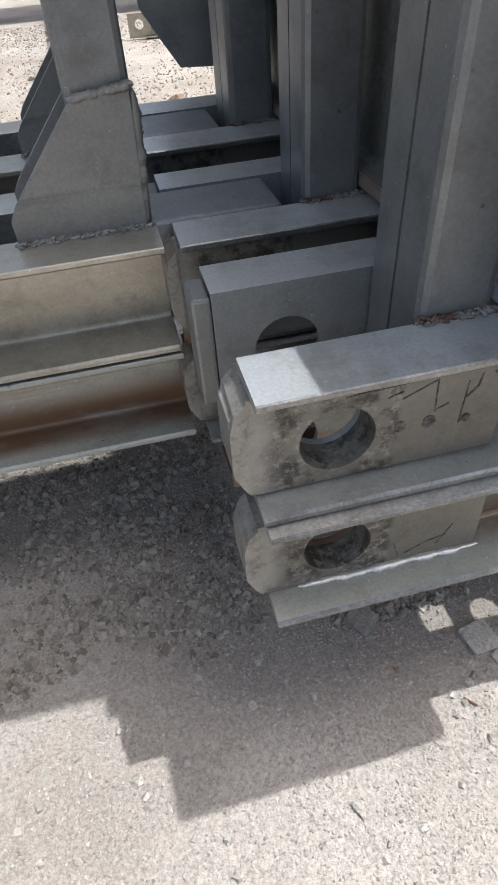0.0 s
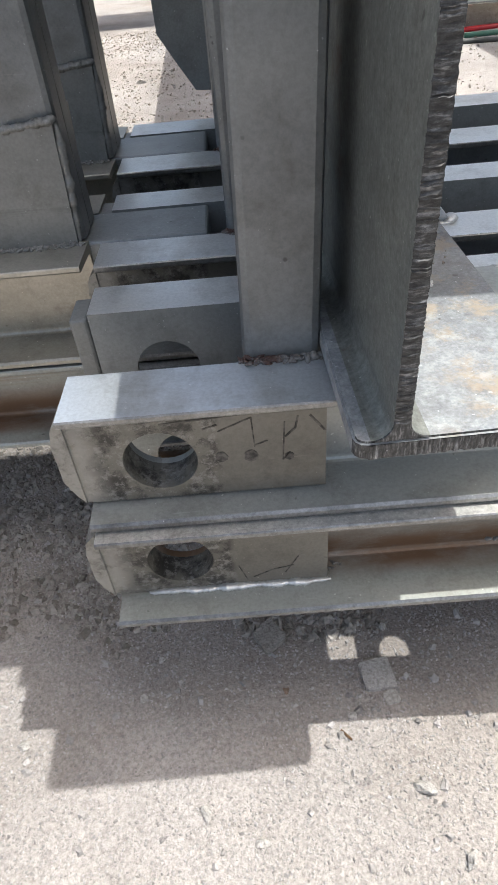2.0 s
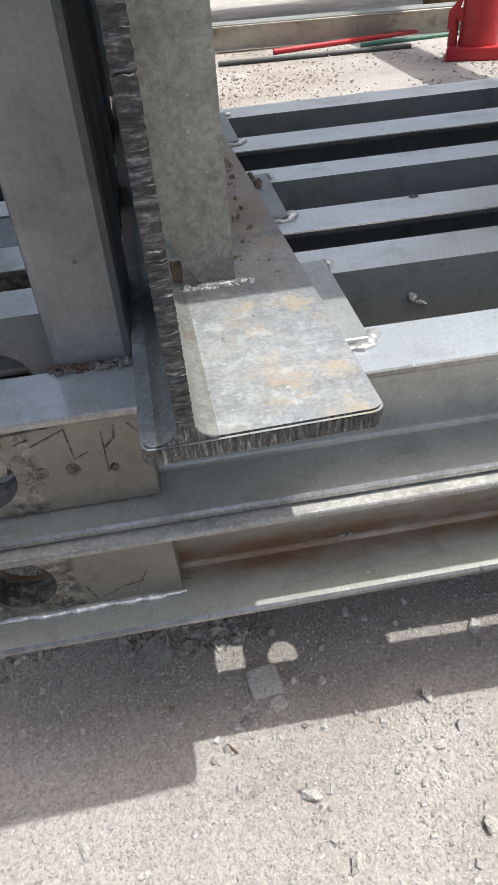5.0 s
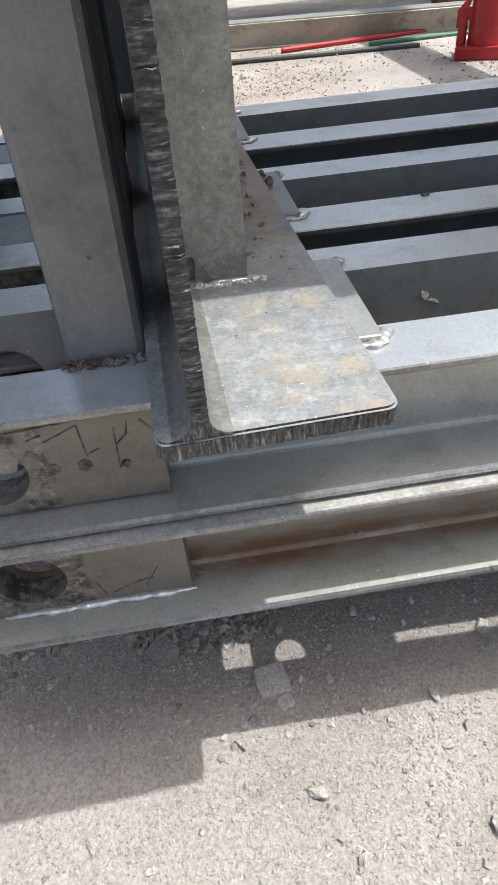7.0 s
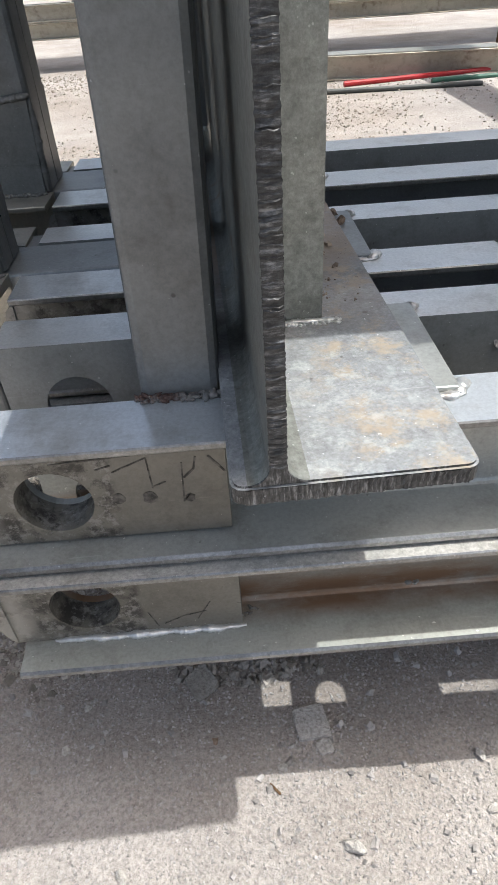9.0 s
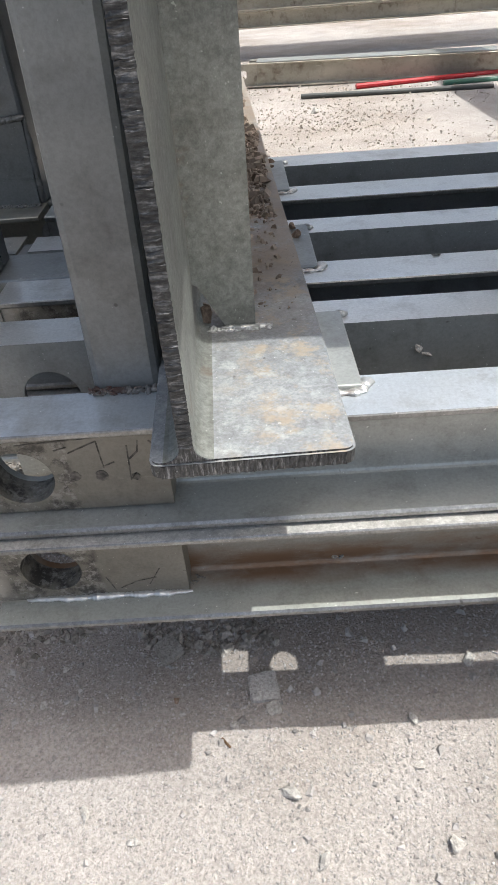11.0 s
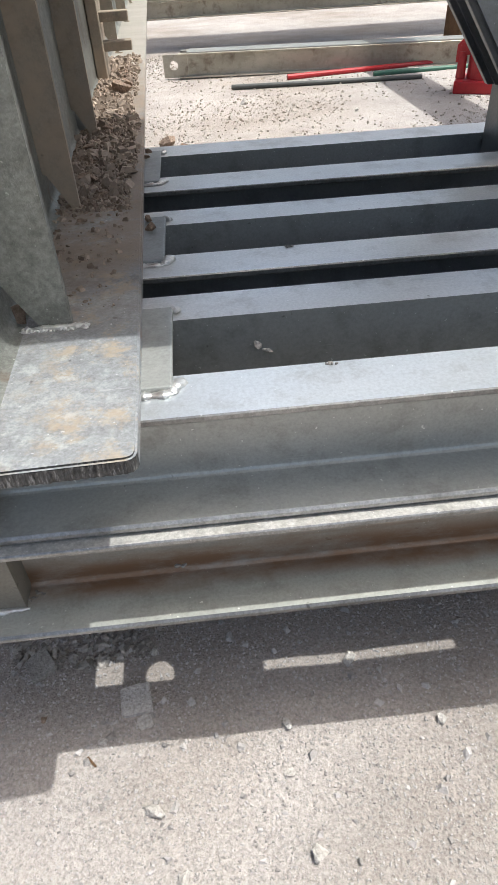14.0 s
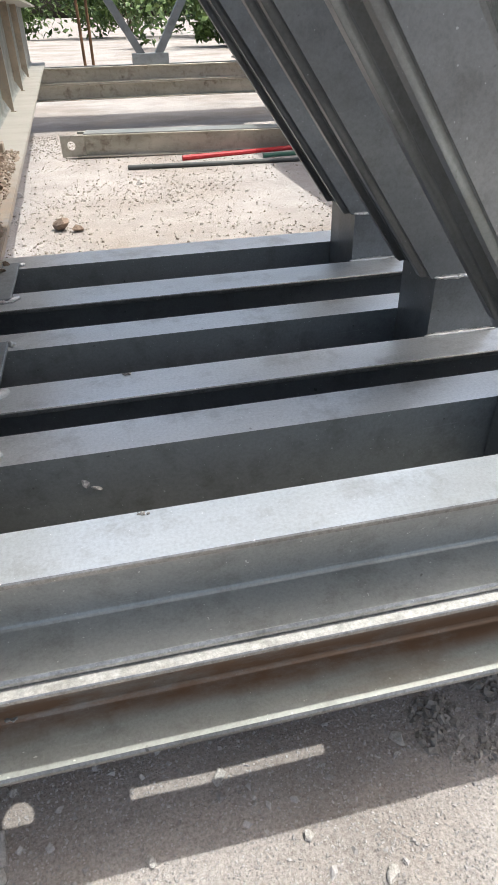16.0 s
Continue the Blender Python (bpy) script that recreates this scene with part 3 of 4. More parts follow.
# panels that carry on past the joint
def build_left_panel(row):
    y, wf, g, wb = ROWS[row][:4]
    e = thing("truss_panel", "neighbouring grey truss panel with gusseted post above the chord", "truss panel", "bridge truss panels", at=(-0.015 + SKEW * y * 0.5, y, 0))
    for nm, yw, side in (("front_channel", 0.06, -1), ("back_channel", g - 0.004, 1)):
        bm = bmesh.new()
        channel(bm, -3.0, -0.002, yw, side, TOP - 0.1, None, 0.1, 0.056)
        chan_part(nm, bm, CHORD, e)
    # tongue that enters the next panel
    bm = bmesh.new()
    box(bm, -0.12, 0.112, wf + 0.009, g - 0.0015, TOP - 0.09, TOP - 0.001, 0.003)
    part("tongue", bm, GREY, e)
    for yy in (0.052, g - 0.012):
        bm = bmesh.new()
        prism(bm, [(-0.118, TOP), (-0.01, TOP), (-0.006, TOP + 0.105), (-0.05, TOP + 0.102), (-0.112, TOP + 0.03), (-0.118, TOP + 0.02)], "y", yy, yy + 0.008)
        part("gusset_plate", bm, GUSS, e)
    post_parts(e, -0.055, -0.004, 0.061, g - 0.013, TOP + 0.001, 1.6)
    bead(e, (-0.053, 0.055, TOP + 0.101), (-0.002, 0.055, TOP + 0.107), 0.0062, 12, 75 + row, SLAG)
    crust("weld_bead", e, (-0.118, 0.05, TOP + 0.001), (-0.008, 0.05, TOP + 0.001), 0.0026, 220, 85 + row, SLAG, spread=0.8)
    bead(e, (-0.008, 0.056, TOP + 0.002), (-0.004, 0.056, TOP + 0.104), 0.0042, 22, 95 + row, GUSS)
    c = thing("reinforcement_chord", "rust-brown double channel chord under the neighbouring panel", "steel chord", "lower chords", at=(-0.017 + SKEW * y * 0.5, y, 0))
    for nm, yw, side in (("front_channel", 0.06, -1), ("back_channel", g - 0.004, 1)):
        bm = bmesh.new()
        channel(bm, -3.0, 0.002, yw, side, TOP - 0.203, None, 0.1, 0.056)
        chan_part(nm, bm, RUSTY, c)


for r in (1, 2):
    build_left_panel(r)

# ---- cross beam ----
def build_transom(x, main):
    e = thing("transom", "flame-cut H-section steel cross beam with welded stiffeners" + (", dirt on its flange" if main else ""), "cross beam", "cross beams", at=(x, -0.057, 0), turn=math.degrees(math.atan(0.031)))
    zb, zt, end = TOP + 0.0055, 0.755, 5.4
    # lower flange with rounded front corners
    def flange(z0, z1, nm, mt):
        bm = bmesh.new()
        r, o = 0.007, []
        for cx, cy, a0 in ((0.063 - r, r, -90), (0.063 - r, end - r, 0), (-0.064 + r, end - r, 90), (-0.064 + r, r, 180)):
            for k in range(4):
                a = radians(a0 + 30 * k)
                o.append((cx + r * math.cos(a), cy + r * math.sin(a)))
        vs = prism(bm, o, "z", z0, z1)
        top = [ed for ed in bm.edges if all(abs(v.co.z - z1) < 1e-6 for v in ed.verts)]
        bmesh.ops.bevel(bm, geom=top, offset=0.0015, segments=2, affect="EDGES")
        ob = part(nm, bm, mt, e)
        ob.data.materials.append(CUTX)
        for p in ob.data.polygons:
            if p.normal.y < -0.25 and p.normal.z < 0.5:
                p.material_index = 1
        return ob
    low = flange(zb, zb + 0.011, "lower_flange", PLATE)
    flange(zt, zt + 0.011, "upper_flange", PLATE)
    # web with root fillets
    bm = bmesh.new()
    rf = 0.0115
    o = [(-0.044 - rf, zb + 0.011)]
    for k in range(7):
        a = radians(-90 + 15 * k)
        o.append((-0.044 - rf + rf * math.cos(a), zb + 0.011 + rf + rf * math.sin(a)))
    w = 0.0085
    right = [(2 * (-0.044 + w / 2) - p[0], p[1]) for p in o[::-1]]
    prism(bm, o + [(-0.044, zt), (-0.044 + w, zt)] + right, "y", 0.0015, end - 0.002)
    web = part("web", bm, DARKPL, e)
    # ridged flame-cut edge of the web and of the flange
    if main:
        rnd = random.Random(8)
        bm = bmesh.new()
        cols = [-0.0443, -0.042, -0.0398, -0.0378, -0.0354]
        rows, z = [], zb + 0.02
        while z < zt:
            d = 0.0006 + 0.0008 * rnd.random() ** 2
            rows.append([bm.verts.new((c + 0.0003 * rnd.uniform(-1, 1) * (k in (0, 4)), 0.0012 - d * (0.3 if k in (0, 4) else 1) - 0.0003 * rnd.random(), z + 0.0012 * noise.noise((z * 90, k * 0.5, 0)))) for k, c in enumerate(cols)])
            z += rnd.choice((0.0004, 0.0006, 0.0012, 0.002))
        for p, q in zip(rows, rows[1:]):
            for k in range(4):
                bm.faces.new((p[k], p[k + 1], q[k + 1], q[k]))
        part("cut_edge", bm, CUT, web, "dark ridged flame-cut edge")
        bm = bmesh.new()
        prism(bm, o + right, "y", 0.0002, 0.0014)
        part("cut_edge", bm, CUTX, web)
        bm = bmesh.new()
        rows, x = [], -0.057
        while x < 0.057:
            rows.append([bm.verts.new((x, -0.0004 - 0.0012 * rnd.random(), zb + q)) for q in (0.0005, 0.004, 0.007, 0.0098)])
            x += rnd.uniform(0.0008, 0.002)
        for p, q in zip(rows, rows[1:]):
            for k in range(3):
                bm.faces.new((p[k], p[k + 1], q[k + 1], q[k]))
        part("cut_edge", bm, CUTX, low)
    # stiffeners with a clipped corner at the web
    for i, yy in enumerate((0.165, 0.43, 0.745, 1.62, 2.4, 3.2, 4.0)):
        bm = bmesh.new()
        x0, x1 = -0.044 + w, 0.012 if i == 0 else -0.004
        prism(bm, [(x0 + 0.024, zb + 0.011), (x1, zb + 0.011), (x1, zt), (x0, zt), (x0, zb + 0.05), (x0 + 0.004, zb + 0.048)], "y", yy, yy + 0.008)
        st = part("stiffener", bm, DARKPL if i == 0 else DUSTY, e)
        bead(st, (x0 + 0.02, yy - 0.003, zb + 0.013), (x1 + 0.009, yy - 0.003, zb + 0.012), 0.0024, 12, 110 + i, WELD if i == 0 else DUSTY)
        if main and i == 0:
            crust("weld_bead", st, (x0 + 0.01, yy - 0.003, zb + 0.0112), (x1 + 0.011, yy - 0.003, zb + 0.0112), 0.0021, 200, 171, WELD, "bright splashed weld")
    # clamp tabs on the web side
    for zz in (0.465, 0.515):
        solid("clamp_tab", DUSTY, e, -0.03, 0.045, 1.24, 1.27, zz, zz + 0.018, 0.002)
    solid("clamp_post", DUSTY, e, -0.034, -0.012, 1.22, 1.32, zb + 0.011, zt, 0.002)
    return e


build_transom(0.2385, True)
build_transom(1.80, False)

# unseen plates added to shade the trusses, slit to let sun strips through
deck = thing("deck", "unseen steel plates added over the upper chords to cast shade", "deck", kind="structure")
for i in range(14):
    for y0, y1 in ((0.122, 0.219), (0.241, 0.444), (0.492, 0.8)) if i < 7 else ((0.122, 0.8),):
        solid("shade_plate", GREY, deck, -3.0 + i * 0.5, -2.504 + i * 0.5, y0, y1, 1.701, 1.712, 0)
# more added plates, shading the ground below the far truss
for i in range(7):
    solid("shade_plate", GREY, deck, -4.0 + i * 1.3, -2.704 + i * 1.3, 4.98, 5.8, 1.701, 1.712, 0)


# ---- behind the bridge ----
def build_lying_chord():
    e = thing("spare_chord", "spare double channel chord with a pin-hole lug lying on the gravel", "steel chord", at=(0.22, 3.8, 0.006), turn=-7.5)
    for nm, yw, side in (("front_channel", 0.05, -1), ("back_channel", 0.13, 1)):
        bm = bmesh.new()
        channel(bm, 0.09, 3.0, yw, side, 0.0, None, 0.12)
        part(nm, bm, CHORD, e)
    bm = bmesh.new()
    holed_plate(bm, 0.0, 0.14, 0.0, 0.115, 0.03, 0.044, 0.06, 0.062, 0.024)
    part("lug", bm, CHORD, e)
    solid("top_strip", ZINC, e, 0.14, 3.0, 0.02, 0.16, 0.1205, 0.126)


def build_rod(label, material, x, y, length, r, turn):
    bm = bmesh.new()
    bmesh.ops.create_cone(bm, cap_ends=True, segments=14, radius1=r, radius2=r, depth=length, matrix=pose(length / 2, 0, 0, 0, 90, 0))
    bmesh.ops.bevel(bm, geom=[ed for ed in bm.edges if len(ed.link_faces) == 2 and any(len(f.verts) > 4 for f in ed.link_faces)], offset=r * 0.2, segments=2, affect="EDGES")
    ob = part("steel_rod", bm, material, None)
    ob.matrix_world = pose(x, y, r + 0.004, 0, 0, turn)
    tagged(ob, label, "rod", "rods on the ground")


def build_jack():
    e = thing("hydraulic_jack", "red enamelled hydraulic bottle jack standing on the gravel", "jack", at=(1.75, 2.92, 0.002), turn=-25)
    solid("base", RED, e, -0.12, 0.12, -0.1, 0.1, 0, 0.055, 0.006)
    bm = bmesh.new()
    for r0, r1, z0, z1 in ((0.088, 0.085, 0.055, 0.24), (0.075, 0.075, 0.24, 0.27)):
        bmesh.ops.create_cone(bm, cap_ends=True, segments=40, radius1=r0, radius2=r1, depth=z1 - z0, matrix=pose(0.015, 0, (z0 + z1) / 2))
    part("cylinder", bm, RED, e)
    bm = bmesh.new()
    bmesh.ops.create_cone(bm, cap_ends=True, segments=28, radius1=0.035, radius2=0.035, depth=0.06, matrix=pose(0.015, 0, 0.3))
    part("ram", bm, ZINC, e, "bright steel ram")
    bm = bmesh.new()
    bmesh.ops.create_cone(bm, cap_ends=True, segments=20, radius1=0.022, radius2=0.018, depth=0.11, matrix=pose(-0.1, -0.02, 0.11))
    box(bm, -0.115, -0.06, -0.032, -0.008, 0.15, 0.2, 0.004)
    pump = part("pump", bm, RED, e)
    bm = bmesh.new()
    prism(bm, [(-0.13, 0.12), (-0.105, 0.12), (-0.07, 0.235), (-0.085, 0.24), (-0.13, 0.19)], "y", -0.03, -0.01)
    part("lever", bm, RED, pump)


def build_far_truss():
    e = thing("truss_panel", "far truss panel of the bridge with crossing diagonals", "truss panel", "bridge truss panels", at=(0, 4.9, 0))
    for z0, mt in ((TOP - 0.1, CHORD), (TOP - 0.203, CHORD)):
        for yw, side in ((0.05, -1), (0.13, 1)):
            bm = bmesh.new()
            channel(bm, -4, 6, yw, side, z0)
            part("chord_channel", bm, mt, e)
    for k in range(-2, 3):
        x = 0.9 + k * 1.5
        bm = bmesh.new()
        slanted(bm, x - 0.09, x - 0.03, 0.05, 0.12, TOP + 0.06, 1.6, -0.7)
        part("diagonal", bm, POST, e)
        bm = bmesh.new()
        slanted(bm, x + 0.03, x + 0.09, 0.05, 0.12, TOP + 0.06, 1.6, 0.7)
        part("diagonal", bm, POST, e)
        solid("node_plate", GREY, e, x - 0.13, x + 0.13, 0.04, 0.13, TOP, TOP + 0.07, 0.003)


build_lying_chord()
build_rod("red painted steel rod lying on the gravel", RED, 0.9, 3.52, 0.9, 0.014, 9)
build_rod("green painted steel rod lying on the gravel", GREEN, 1.36, 3.44, 1.1, 0.013, 3)
build_rod("dark grey steel rod lying on the gravel", BLACK, 0.58, 3.36, 1.0, 0.012, -5)
build_jack()
build_far_truss()
bl = solid("support_block", WOOD, None, 2.2, 2.5, 4.45, 4.75, 0.0, 0.19, 0.006)
tagged(bl, "rust-brown support block under the far truss", "block")
bm = bmesh.new()
prism(bm, [(0.076, 0.428), (0.055, 0.46), (0.03, 0.5), (0.02, 0.9), (0.2, 0.9), (0.2, 0.42)], "y", 0.72, 0.732)
tagged(part("bracing_plate", bm, GREY, None), "dark grey bracing plate hanging behind the posts", "plate")

# ---- stones, rubble, plants ----
def soil_patch(x, y, rnd):
    left = x < 0.02 and y > 0.1 + 0.05 * noise.noise((x * 9, 0, 0))
    mid = math.hypot((x - 0.17) / 0.1, (y - 0.12) / 0.05) < 1
    right = math.hypot((x - 0.84) / 0.14, (y - 0.05) / 0.07) < 1
    clear = noise.noise((x * 16, y * 16, 5)) > 0.22
    return (left or mid or right) and not (clear and rnd.random() < 0.8)


def yard_patch(x, y, rnd):
    bare = noise.noise((x * 2.2, y * 1.6, 9)) + 0.5 * noise.noise((x * 7, y * 7, 4))
    return (4.0 < y < 4.7 and rnd.random() < 0.6) or rnd.random() < 0.3 + 0.6 * bare


scatter("gravel", "loose pale crushed gravel scattered over the dusty ground", GRAVEL, 120000, (-0.5, 1.1, -0.34, 0.45), 0.0005, 0.0025, 3, ground_height, power=2.7)
scatter("coarse_gravel", "coarser broken stones among the gravel", GRAVEL, 3000, (-0.55, 1.15, -0.36, 0.55), 0.0016, 0.0068, 6, ground_height, power=3.2)
scatter("gravel_far", "loose gravel on the sunlit yard", YARD, 34000, (-1.3, 3.1, 0.75, 4.75), 0.0015, 0.0095, 4, ground_height, power=3.0, keep=yard_patch)
scatter("soil_crumbs", "dark soil crumbs and clods below the chords", SOIL, 19000, (-0.6, 1.0, -0.03, 0.5), 0.0007, 0.0085, 7, ground_height, "soil", 4.2, soil_patch)


def lay_stone(label, x, y, size, seed, flat, turn, material=None, z=None, category="stone", name="stone"):
    ob = rock_mesh(name, tuple(q * 0.8 for q in size), seed, 2, flat, material, 0.6)
    ob.matrix_world = pose(x, y, (ground_height(x, y) if z is None else z) + size[2] * flat * 0.45, 0, 0, turn)
    return tagged(ob, label, category, "loose stones")


def slab_stone(label, x, y, w, d, h, seed, turn, material=None):
    """Flat broken piece with an uneven outline."""
    rnd = random.Random(seed)
    bm = bmesh.new()
    o = []
    ends = [(w * i * rnd.uniform(0.85, 1.1), d * j * rnd.uniform(0.85, 1.1)) for i, j in ((1, 1), (-1, 1), (-1, -1), (1, -1))]
    for p, q in zip(ends, ends[1:] + ends[:1]):
        for f in (0.0, 0.35, 0.7):
            k = 1 + rnd.uniform(-0.07, 0.07) * (f > 0)
            o.append(((p[0] + (q[0] - p[0]) * f) * k, (p[1] + (q[1] - p[1]) * f) * k))
    prism(bm, o, "z", 0, h)
    bmesh.ops.bevel(bm, geom=bm.edges[:], offset=0.0012, segments=2, affect="EDGES")
    ob = part("stone_slab", bm, material or STONE, None)
    ob.matrix_world = pose(x, y, ground_height(x, y) - 0.001, 2, -3, turn)
    tagged(ob, label, "stone", "loose stones")


GREYST = earth("grey_stone", [(0.3, (0.26, 0.245, 0.225)), (0.7, (0.38, 0.36, 0.335))], 25)
slab_stone("flat pale grey stone slab lying in the gravel", 0.231, 0.026, 0.0165, 0.0165, 0.008, 1, 4)
slab_stone("flat grey stone lying in the shaded gravel", 0.118, 0.08, 0.0145, 0.0155, 0.009, 2, 35, GREYST)
slab_stone("small flat stone chip beside a slab", 0.241, 0.001, 0.008, 0.007, 0.005, 3, 20)
for k, (x, y, w, d, h) in enumerate(((0.39, -0.018, 0.008, 0.011, 0.009), (0.25, -0.087, 0.009, 0.014, 0.011), (0.401, -0.136, 0.011, 0.011, 0.01), (0.278, -0.148, 0.008, 0.012, 0.009),
                                     (-0.003, 0.064, 0.008, 0.006, 0.006), (0.473, 0.051, 0.013, 0.008, 0.008), (0.099, -0.121, 0.008, 0.009, 0.007),
                                     (0.05, -0.096, 0.009, 0.009, 0.007), (0.387, -0.066, 0.008, 0.007, 0.006), (0.248, 0.086, 0.009, 0.007, 0.006), (-0.019, 0.019, 0.007, 0.007, 0.006),
                                     (0.198, -0.014, 0.007, 0.006, 0.006), (0.55, -0.03, 0.011, 0.01, 0.009), (0.62, -0.08, 0.012, 0.01, 0.009), (0.68, 0.04, 0.014, 0.01, 0.009), (-0.14, -0.02, 0.01, 0.008, 0.007))):
    lay_stone("broken pale stone lying loose on the gravel", x, y, (w, d, h), 20 + k, 0.75, k * 47)
for k, (x, y, w) in enumerate(((-0.03, 0.29, 0.014), (-0.05, 0.25, 0.016), (-0.015, 0.23, 0.012), (-0.06, 0.31, 0.012), (-0.02, 0.27, 0.01), (-0.075, 0.235, 0.011), (0.0, 0.2, 0.009), (-0.04, 0.215, 0.01))):
    lay_stone("dark damp clod of earth below the truss joint", x, y, (w, w * 0.8, w * 0.8), 160 + k, 0.8, k * 73, DAMP, name="clod")
lay_stone("reddish brown pebble in the gravel", 0.132, 0.016, (0.006, 0.006, 0.006), 50, 0.8, 0, CLAY)
bm = bmesh.new()
box(bm, -0.007, 0.007, -0.0011, 0.0011, 0, 0.002, 0.0005)
tw = part("twig", bm, WOOD, None)
tw.matrix_world = pose(0.188, -0.034, ground_height(0.188, -0.034) + 0.001, 0, 0, -48)
tagged(tw, "short dark splinter lying on the gravel", "twig")
for k, (x, y, w) in enumerate(((0.25, 2.3, 0.055), (0.31, 2.27, 0.04), (0.62, 3.0, 0.035), (0.05, 2.9, 0.03), (1.1, 2.7, 0.02), (0.9, 3.9, 0.04), (-0.3, 3.1, 0.03))):
    lay_stone("pale brown clod lying on the sunlit yard", x, y, (w, w * 0.7, w * 0.8), 60 + k, 0.75, k * 61, CLAY if k < 2 else STONE, 0.0)

# dirt on the cross beam's flange
FL = TOP + 0.0165


def on_flange(x, y):
    return FL + max(0.0, dirt_depth(x, y))


def dirt_depth(x, y):
    xl = x - (0.2385 - 0.031 * (y + 0.057))
    edge = min((0.046 + 0.02 * noise.noise((y * 6, 3, 0)) - xl) * 14, (y - 0.34) * 7, (1.45 - y) * 3, 1)
    return 0.0075 * edge * (0.45 + 0.55 * abs(noise.noise((x * 22, y * 16, 5)))) - 0.0008 + 0.0012 * noise.noise((x * 160, y * 160, 2))


def dirt_layer():
    xs, ys = np.linspace(0, 1, 30), np.linspace(0.33, 1.5, 220)
    verts, faces = [], []
    for y in ys:
        c = 0.2385 - 0.031 * (y + 0.057)
        for f in xs:
            x = c - 0.032 + f * 0.09
            verts.append((x, y, FL + dirt_depth(x, y)))
    w = len(xs)
    faces = [(j * w + i, j * w + i + 1, (j + 1) * w + i + 1, (j + 1) * w + i) for j in range(len(ys) - 1) for i in range(w - 1)]
    me = bpy.data.meshes.new("dirt")
    me.from_pydata(verts, [], faces)
    me.materials.append(CLAY)
    tagged(new("dirt", me), "brown dry earth lying in a heap on the cross beam's flange", "dirt", kind="stuff")


dirt_layer()


def dirt_keep(x, y, rnd):
    xl = x - (0.2385 - 0.031 * (y + 0.057))
    ragged = 0.05 + 0.018 * noise.noise((y * 6, 3, 0))
    if not (-0.03 < xl < ragged):
        return False
    if y < 0.36:
        return rnd.random() < 0.10
    return y < 0.95 or rnd.random() < 0.45


scatter("rubble", "brown dry earth and rubble spilled on the cross beam's flange", RUBBLE, 7000, (0.15, 0.32, 0.13, 1.5), 0.0007, 0.0055, 11, on_flange, "rubble", 3.0, dirt_keep)
scatter("clods", "brown dried lumps of earth heaped on the cross beam's flange", RUBBLE, 420, (0.15, 0.32, 0.38, 1.5), 0.003, 0.013, 12, on_flange, "rubble", 2.2, dirt_keep)
for k, (x, y, w, d, h) in enumerate(((0.218, 0.47, 0.03, 0.022, 0.012), (0.24, 0.405, 0.018, 0.009, 0.008), (0.21, 0.55, 0.016, 0.012, 0.01), (0.225, 0.72, 0.014, 0.01, 0.009),
                                     (0.222, 1.02, 0.025, 0.028, 0.024), (0.235, 1.07, 0.02, 0.02, 0.018), (0.205, 0.62, 0.014, 0.012, 0.01), (0.228, 0.33, 0.009, 0.006, 0.005))):
    lay_stone("brown dried clod lying on the cross beam's flange", x, y, (w, d, h), 80 + k, 0.8, k * 39, CLAY, FL)
for k, (x, y, w) in enumerate(((0.298, 0.325, 0.012), (0.294, 0.35, 0.009), (0.283, 0.6, 0.009), (0.285, 0.63, 0.01))):
    lay_stone("brown clod lying on a batten plate", x, y, (w, w * 0.8, w * 0.7), 95 + k, 0.8, k * 50, CLAY, TOP + 0.005)
# added lump standing in for the brown flange showing through the clipped corner
lay_stone("brown lump added for the dusty flange seen through the stiffener's clipped corner", 0.2045, 0.116, (0.006, 0.004, 0.022), 140, 0.9, 15, CLAY, FL)
lay_stone("small pale pebble resting on the cross beam's flange", 0.19, -0.022, (0.004, 0.0035, 0.003), 150, 0.8, 0, STONE, FL)
# chips of slag stuck to the inner web
for k, (x, z) in enumerate(((0.388, 0.371), (0.397, 0.365))):
    ob = rock_mesh("slag_chip", (0.006, 0.0035, 0.003), 120 + k, 2, 0.9, STONE)
    ob.matrix_world = pose(x, 0.1305, z, 0, 25, 0)
    tagged(ob, "pale grey slag chip stuck on the channel's web", "slag chip", "slag chips")


# plants beyond the yard
def leaf_mat(name, lo, hi):
    m, t, b = nodes_of(name)
    g = t.nodes.new("ShaderNodeNewGeometry")
    t.links.new(ramp(t, g.outputs["Random Per Island"], [(0.0, lo), (1.0, hi)]), b.inputs["Base Color"])
    b.inputs["Roughness"].default_value = 0.6
    return m


LEAF = leaf_mat("green_leaf", (0.035, 0.07, 0.015), (0.13, 0.2, 0.05))
BARK = earth("bark", [(0.3, (0.12, 0.09, 0.06)), (0.7, (0.22, 0.17, 0.12))], 14)


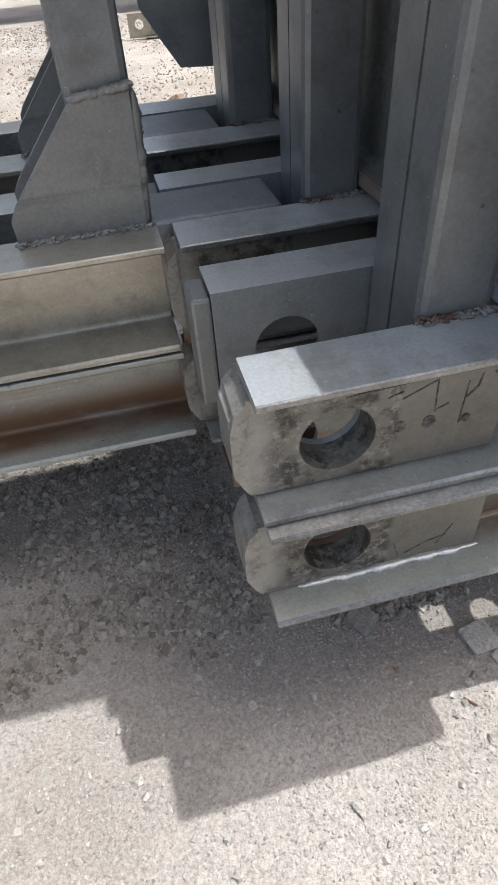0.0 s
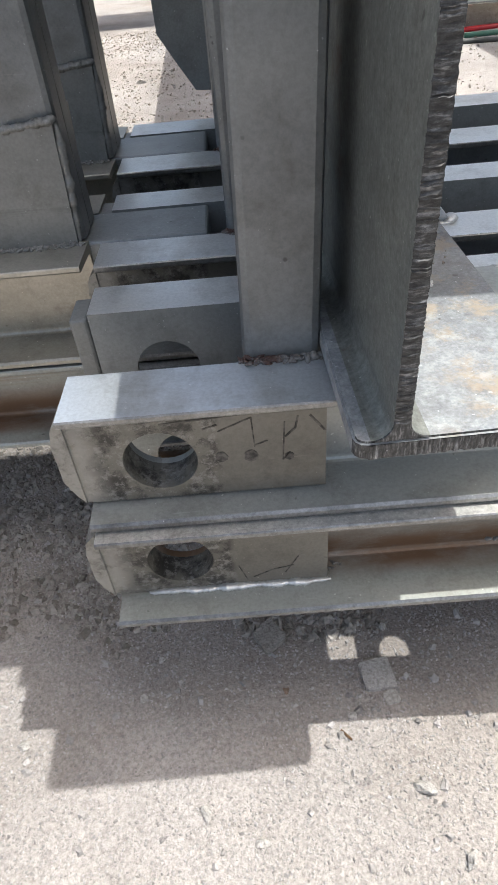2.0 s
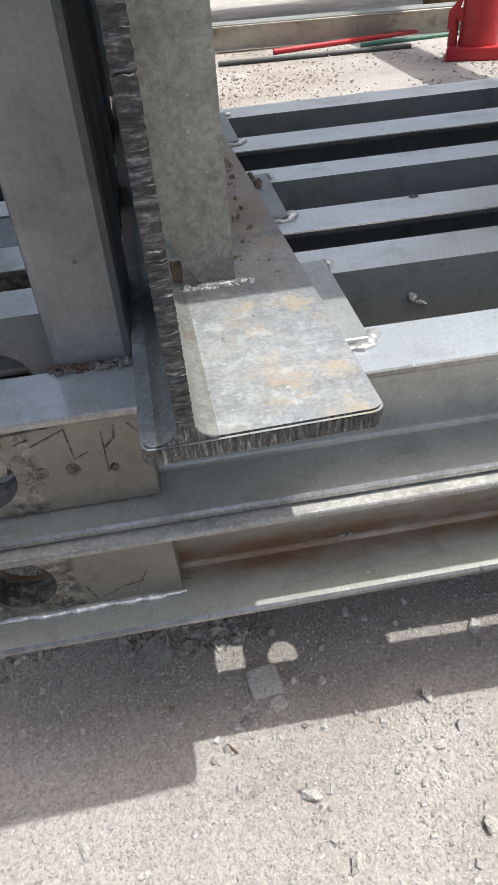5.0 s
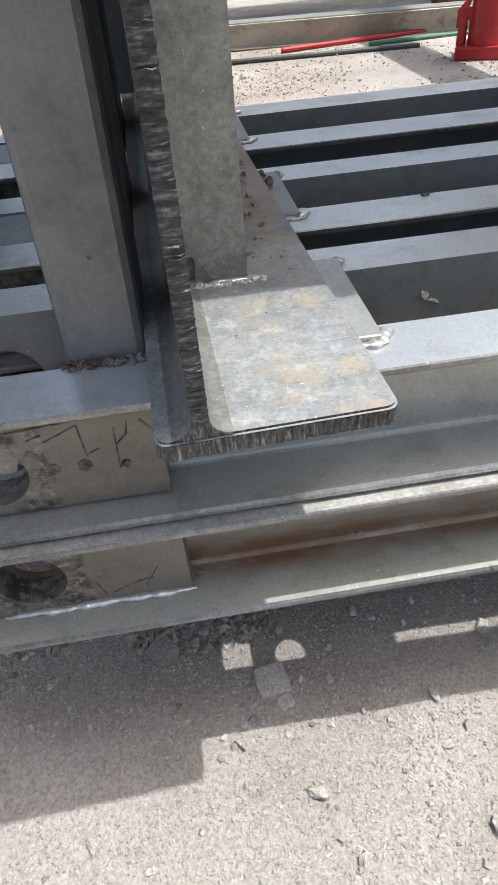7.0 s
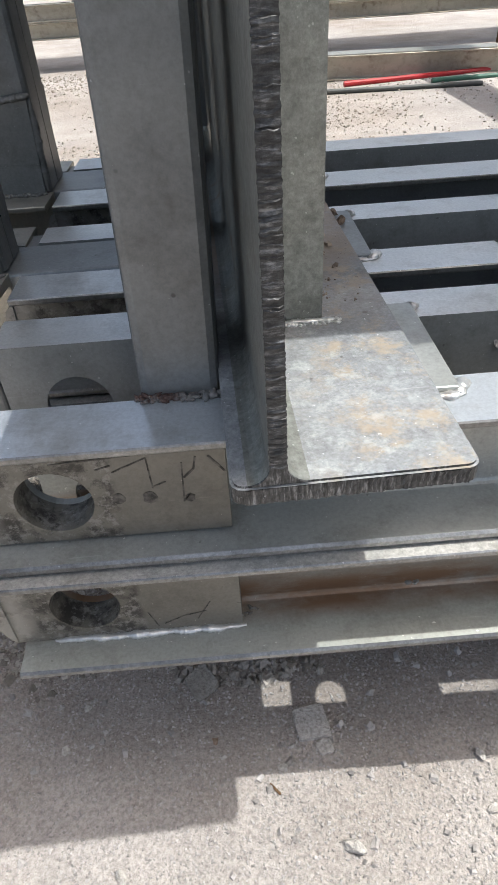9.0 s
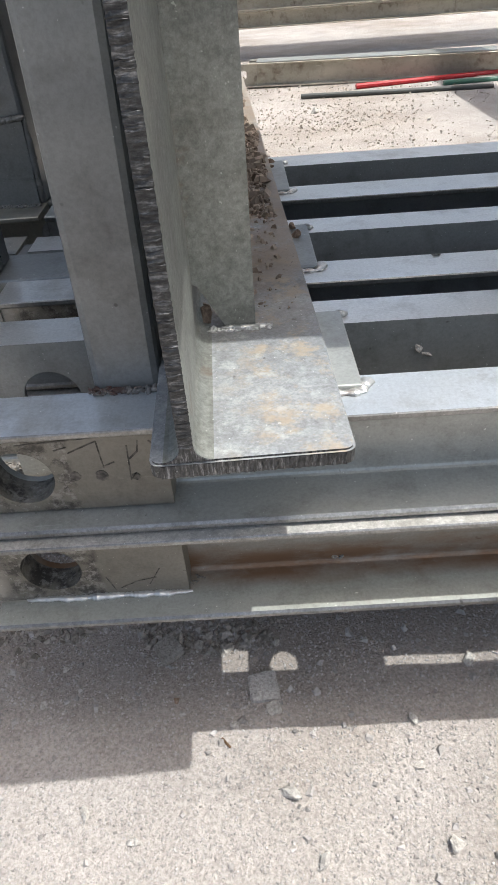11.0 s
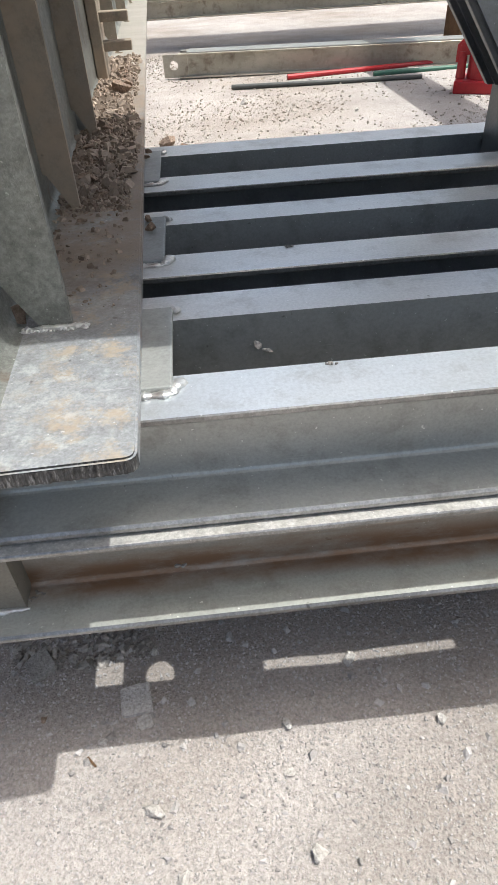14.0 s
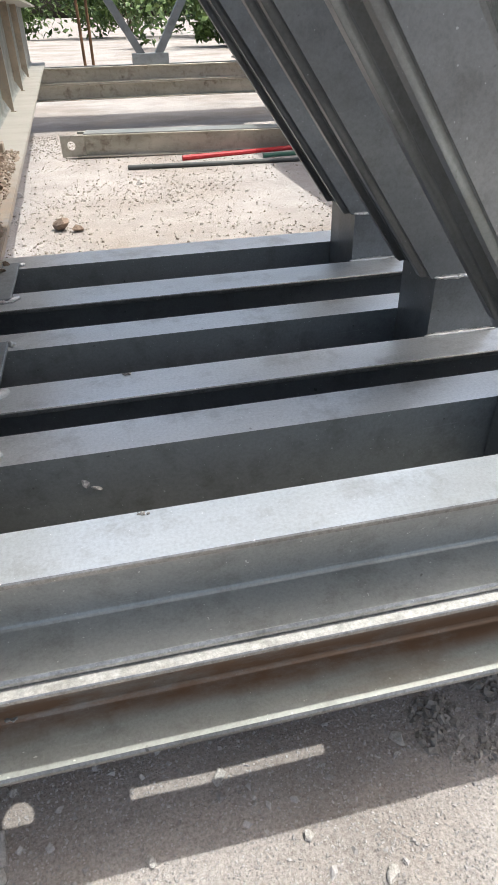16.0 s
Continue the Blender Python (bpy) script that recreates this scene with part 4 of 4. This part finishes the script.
def build_shrub(x, y, r, h, seed):
    rnd = random.Random(seed)
    e = thing("shrub", "dense green shrub growing beyond the yard", "shrub", "shrubs", at=(x, y, 0))
    bm = bmesh.new()
    for k in range(7):
        a, tilt = rnd.uniform(0, 6.28), rnd.uniform(0.15, 0.6)
        tip = Vector((math.cos(a) * tilt, math.sin(a) * tilt, 1)) * h * 0.75
        rot = tip.to_track_quat("Z", "Y").to_matrix().to_4x4()
        bmesh.ops.create_cone(bm, cap_ends=True, segments=7, radius1=0.035, radius2=0.01, depth=tip.length, matrix=Matrix.Translation(tip / 2) @ rot)
    part("branches", bm, BARK, e)
    V, F = [], []
    clumps = [(Vector((rnd.gauss(0, r * 0.5), rnd.gauss(0, r * 0.4), h * rnd.uniform(0.15, 0.95))), rnd.uniform(0.15, 0.42) * r) for _ in range(26)]
    for k in range(3400):
        c, q = rnd.choice(clumps)
        p = c + Vector((rnd.gauss(0, 1), rnd.gauss(0, 1), rnd.gauss(0, 1))).normalized() * q * rnd.uniform(0.5, 1.0)
        if p.z < 0.03:
            continue
        m = pose(*p, rnd.uniform(-60, 60), rnd.uniform(-60, 60), rnd.uniform(0, 360))
        l, w = rnd.uniform(0.07, 0.16), rnd.uniform(0.04, 0.08)
        i = len(V)
        V += [(m @ Vector(v))[:] for v in ((-l, 0, 0), (0, -w, 0.012), (l, 0, -0.01), (0, w, 0.012))]
        F.append((i, i + 1, i + 2, i + 3))
    me = bpy.data.meshes.new("foliage")
    me.from_pydata(V, [], F)
    me.materials.append(LEAF)
    ob = new("foliage", me)
    ob.parent = e
    tagged(ob, kind="stuff")


for k, (x, y, r, h) in enumerate(((4.6, 17.5, 1.6, 1.5), (6.9, 17.0, 1.7, 1.9), (9.4, 18.0, 1.8, 2.2), (-6.0, 27.0, 2.6, 2.4), (-2.0, 28.0, 2.6, 2.2), (2.2, 27.5, 2.6, 2.4), (5.8, 26.0, 2.8, 2.8), (10.0, 26.0, 3.0, 3.2))):
    build_shrub(x, y, r, h, 200 + k)
for k, x in enumerate((0.42, 0.52)):
    bm = bmesh.new()
    bmesh.ops.create_cone(bm, cap_ends=True, segments=10, radius1=0.016, radius2=0.014, depth=2.2, matrix=pose(x, 7.2 + k * 0.1, 1.1, 0, 0.6 * (k * 2 - 1), 0))
    tagged(part("pole", bm, WOOD, None), "thin rusty pole standing in the yard", "pole", "poles")
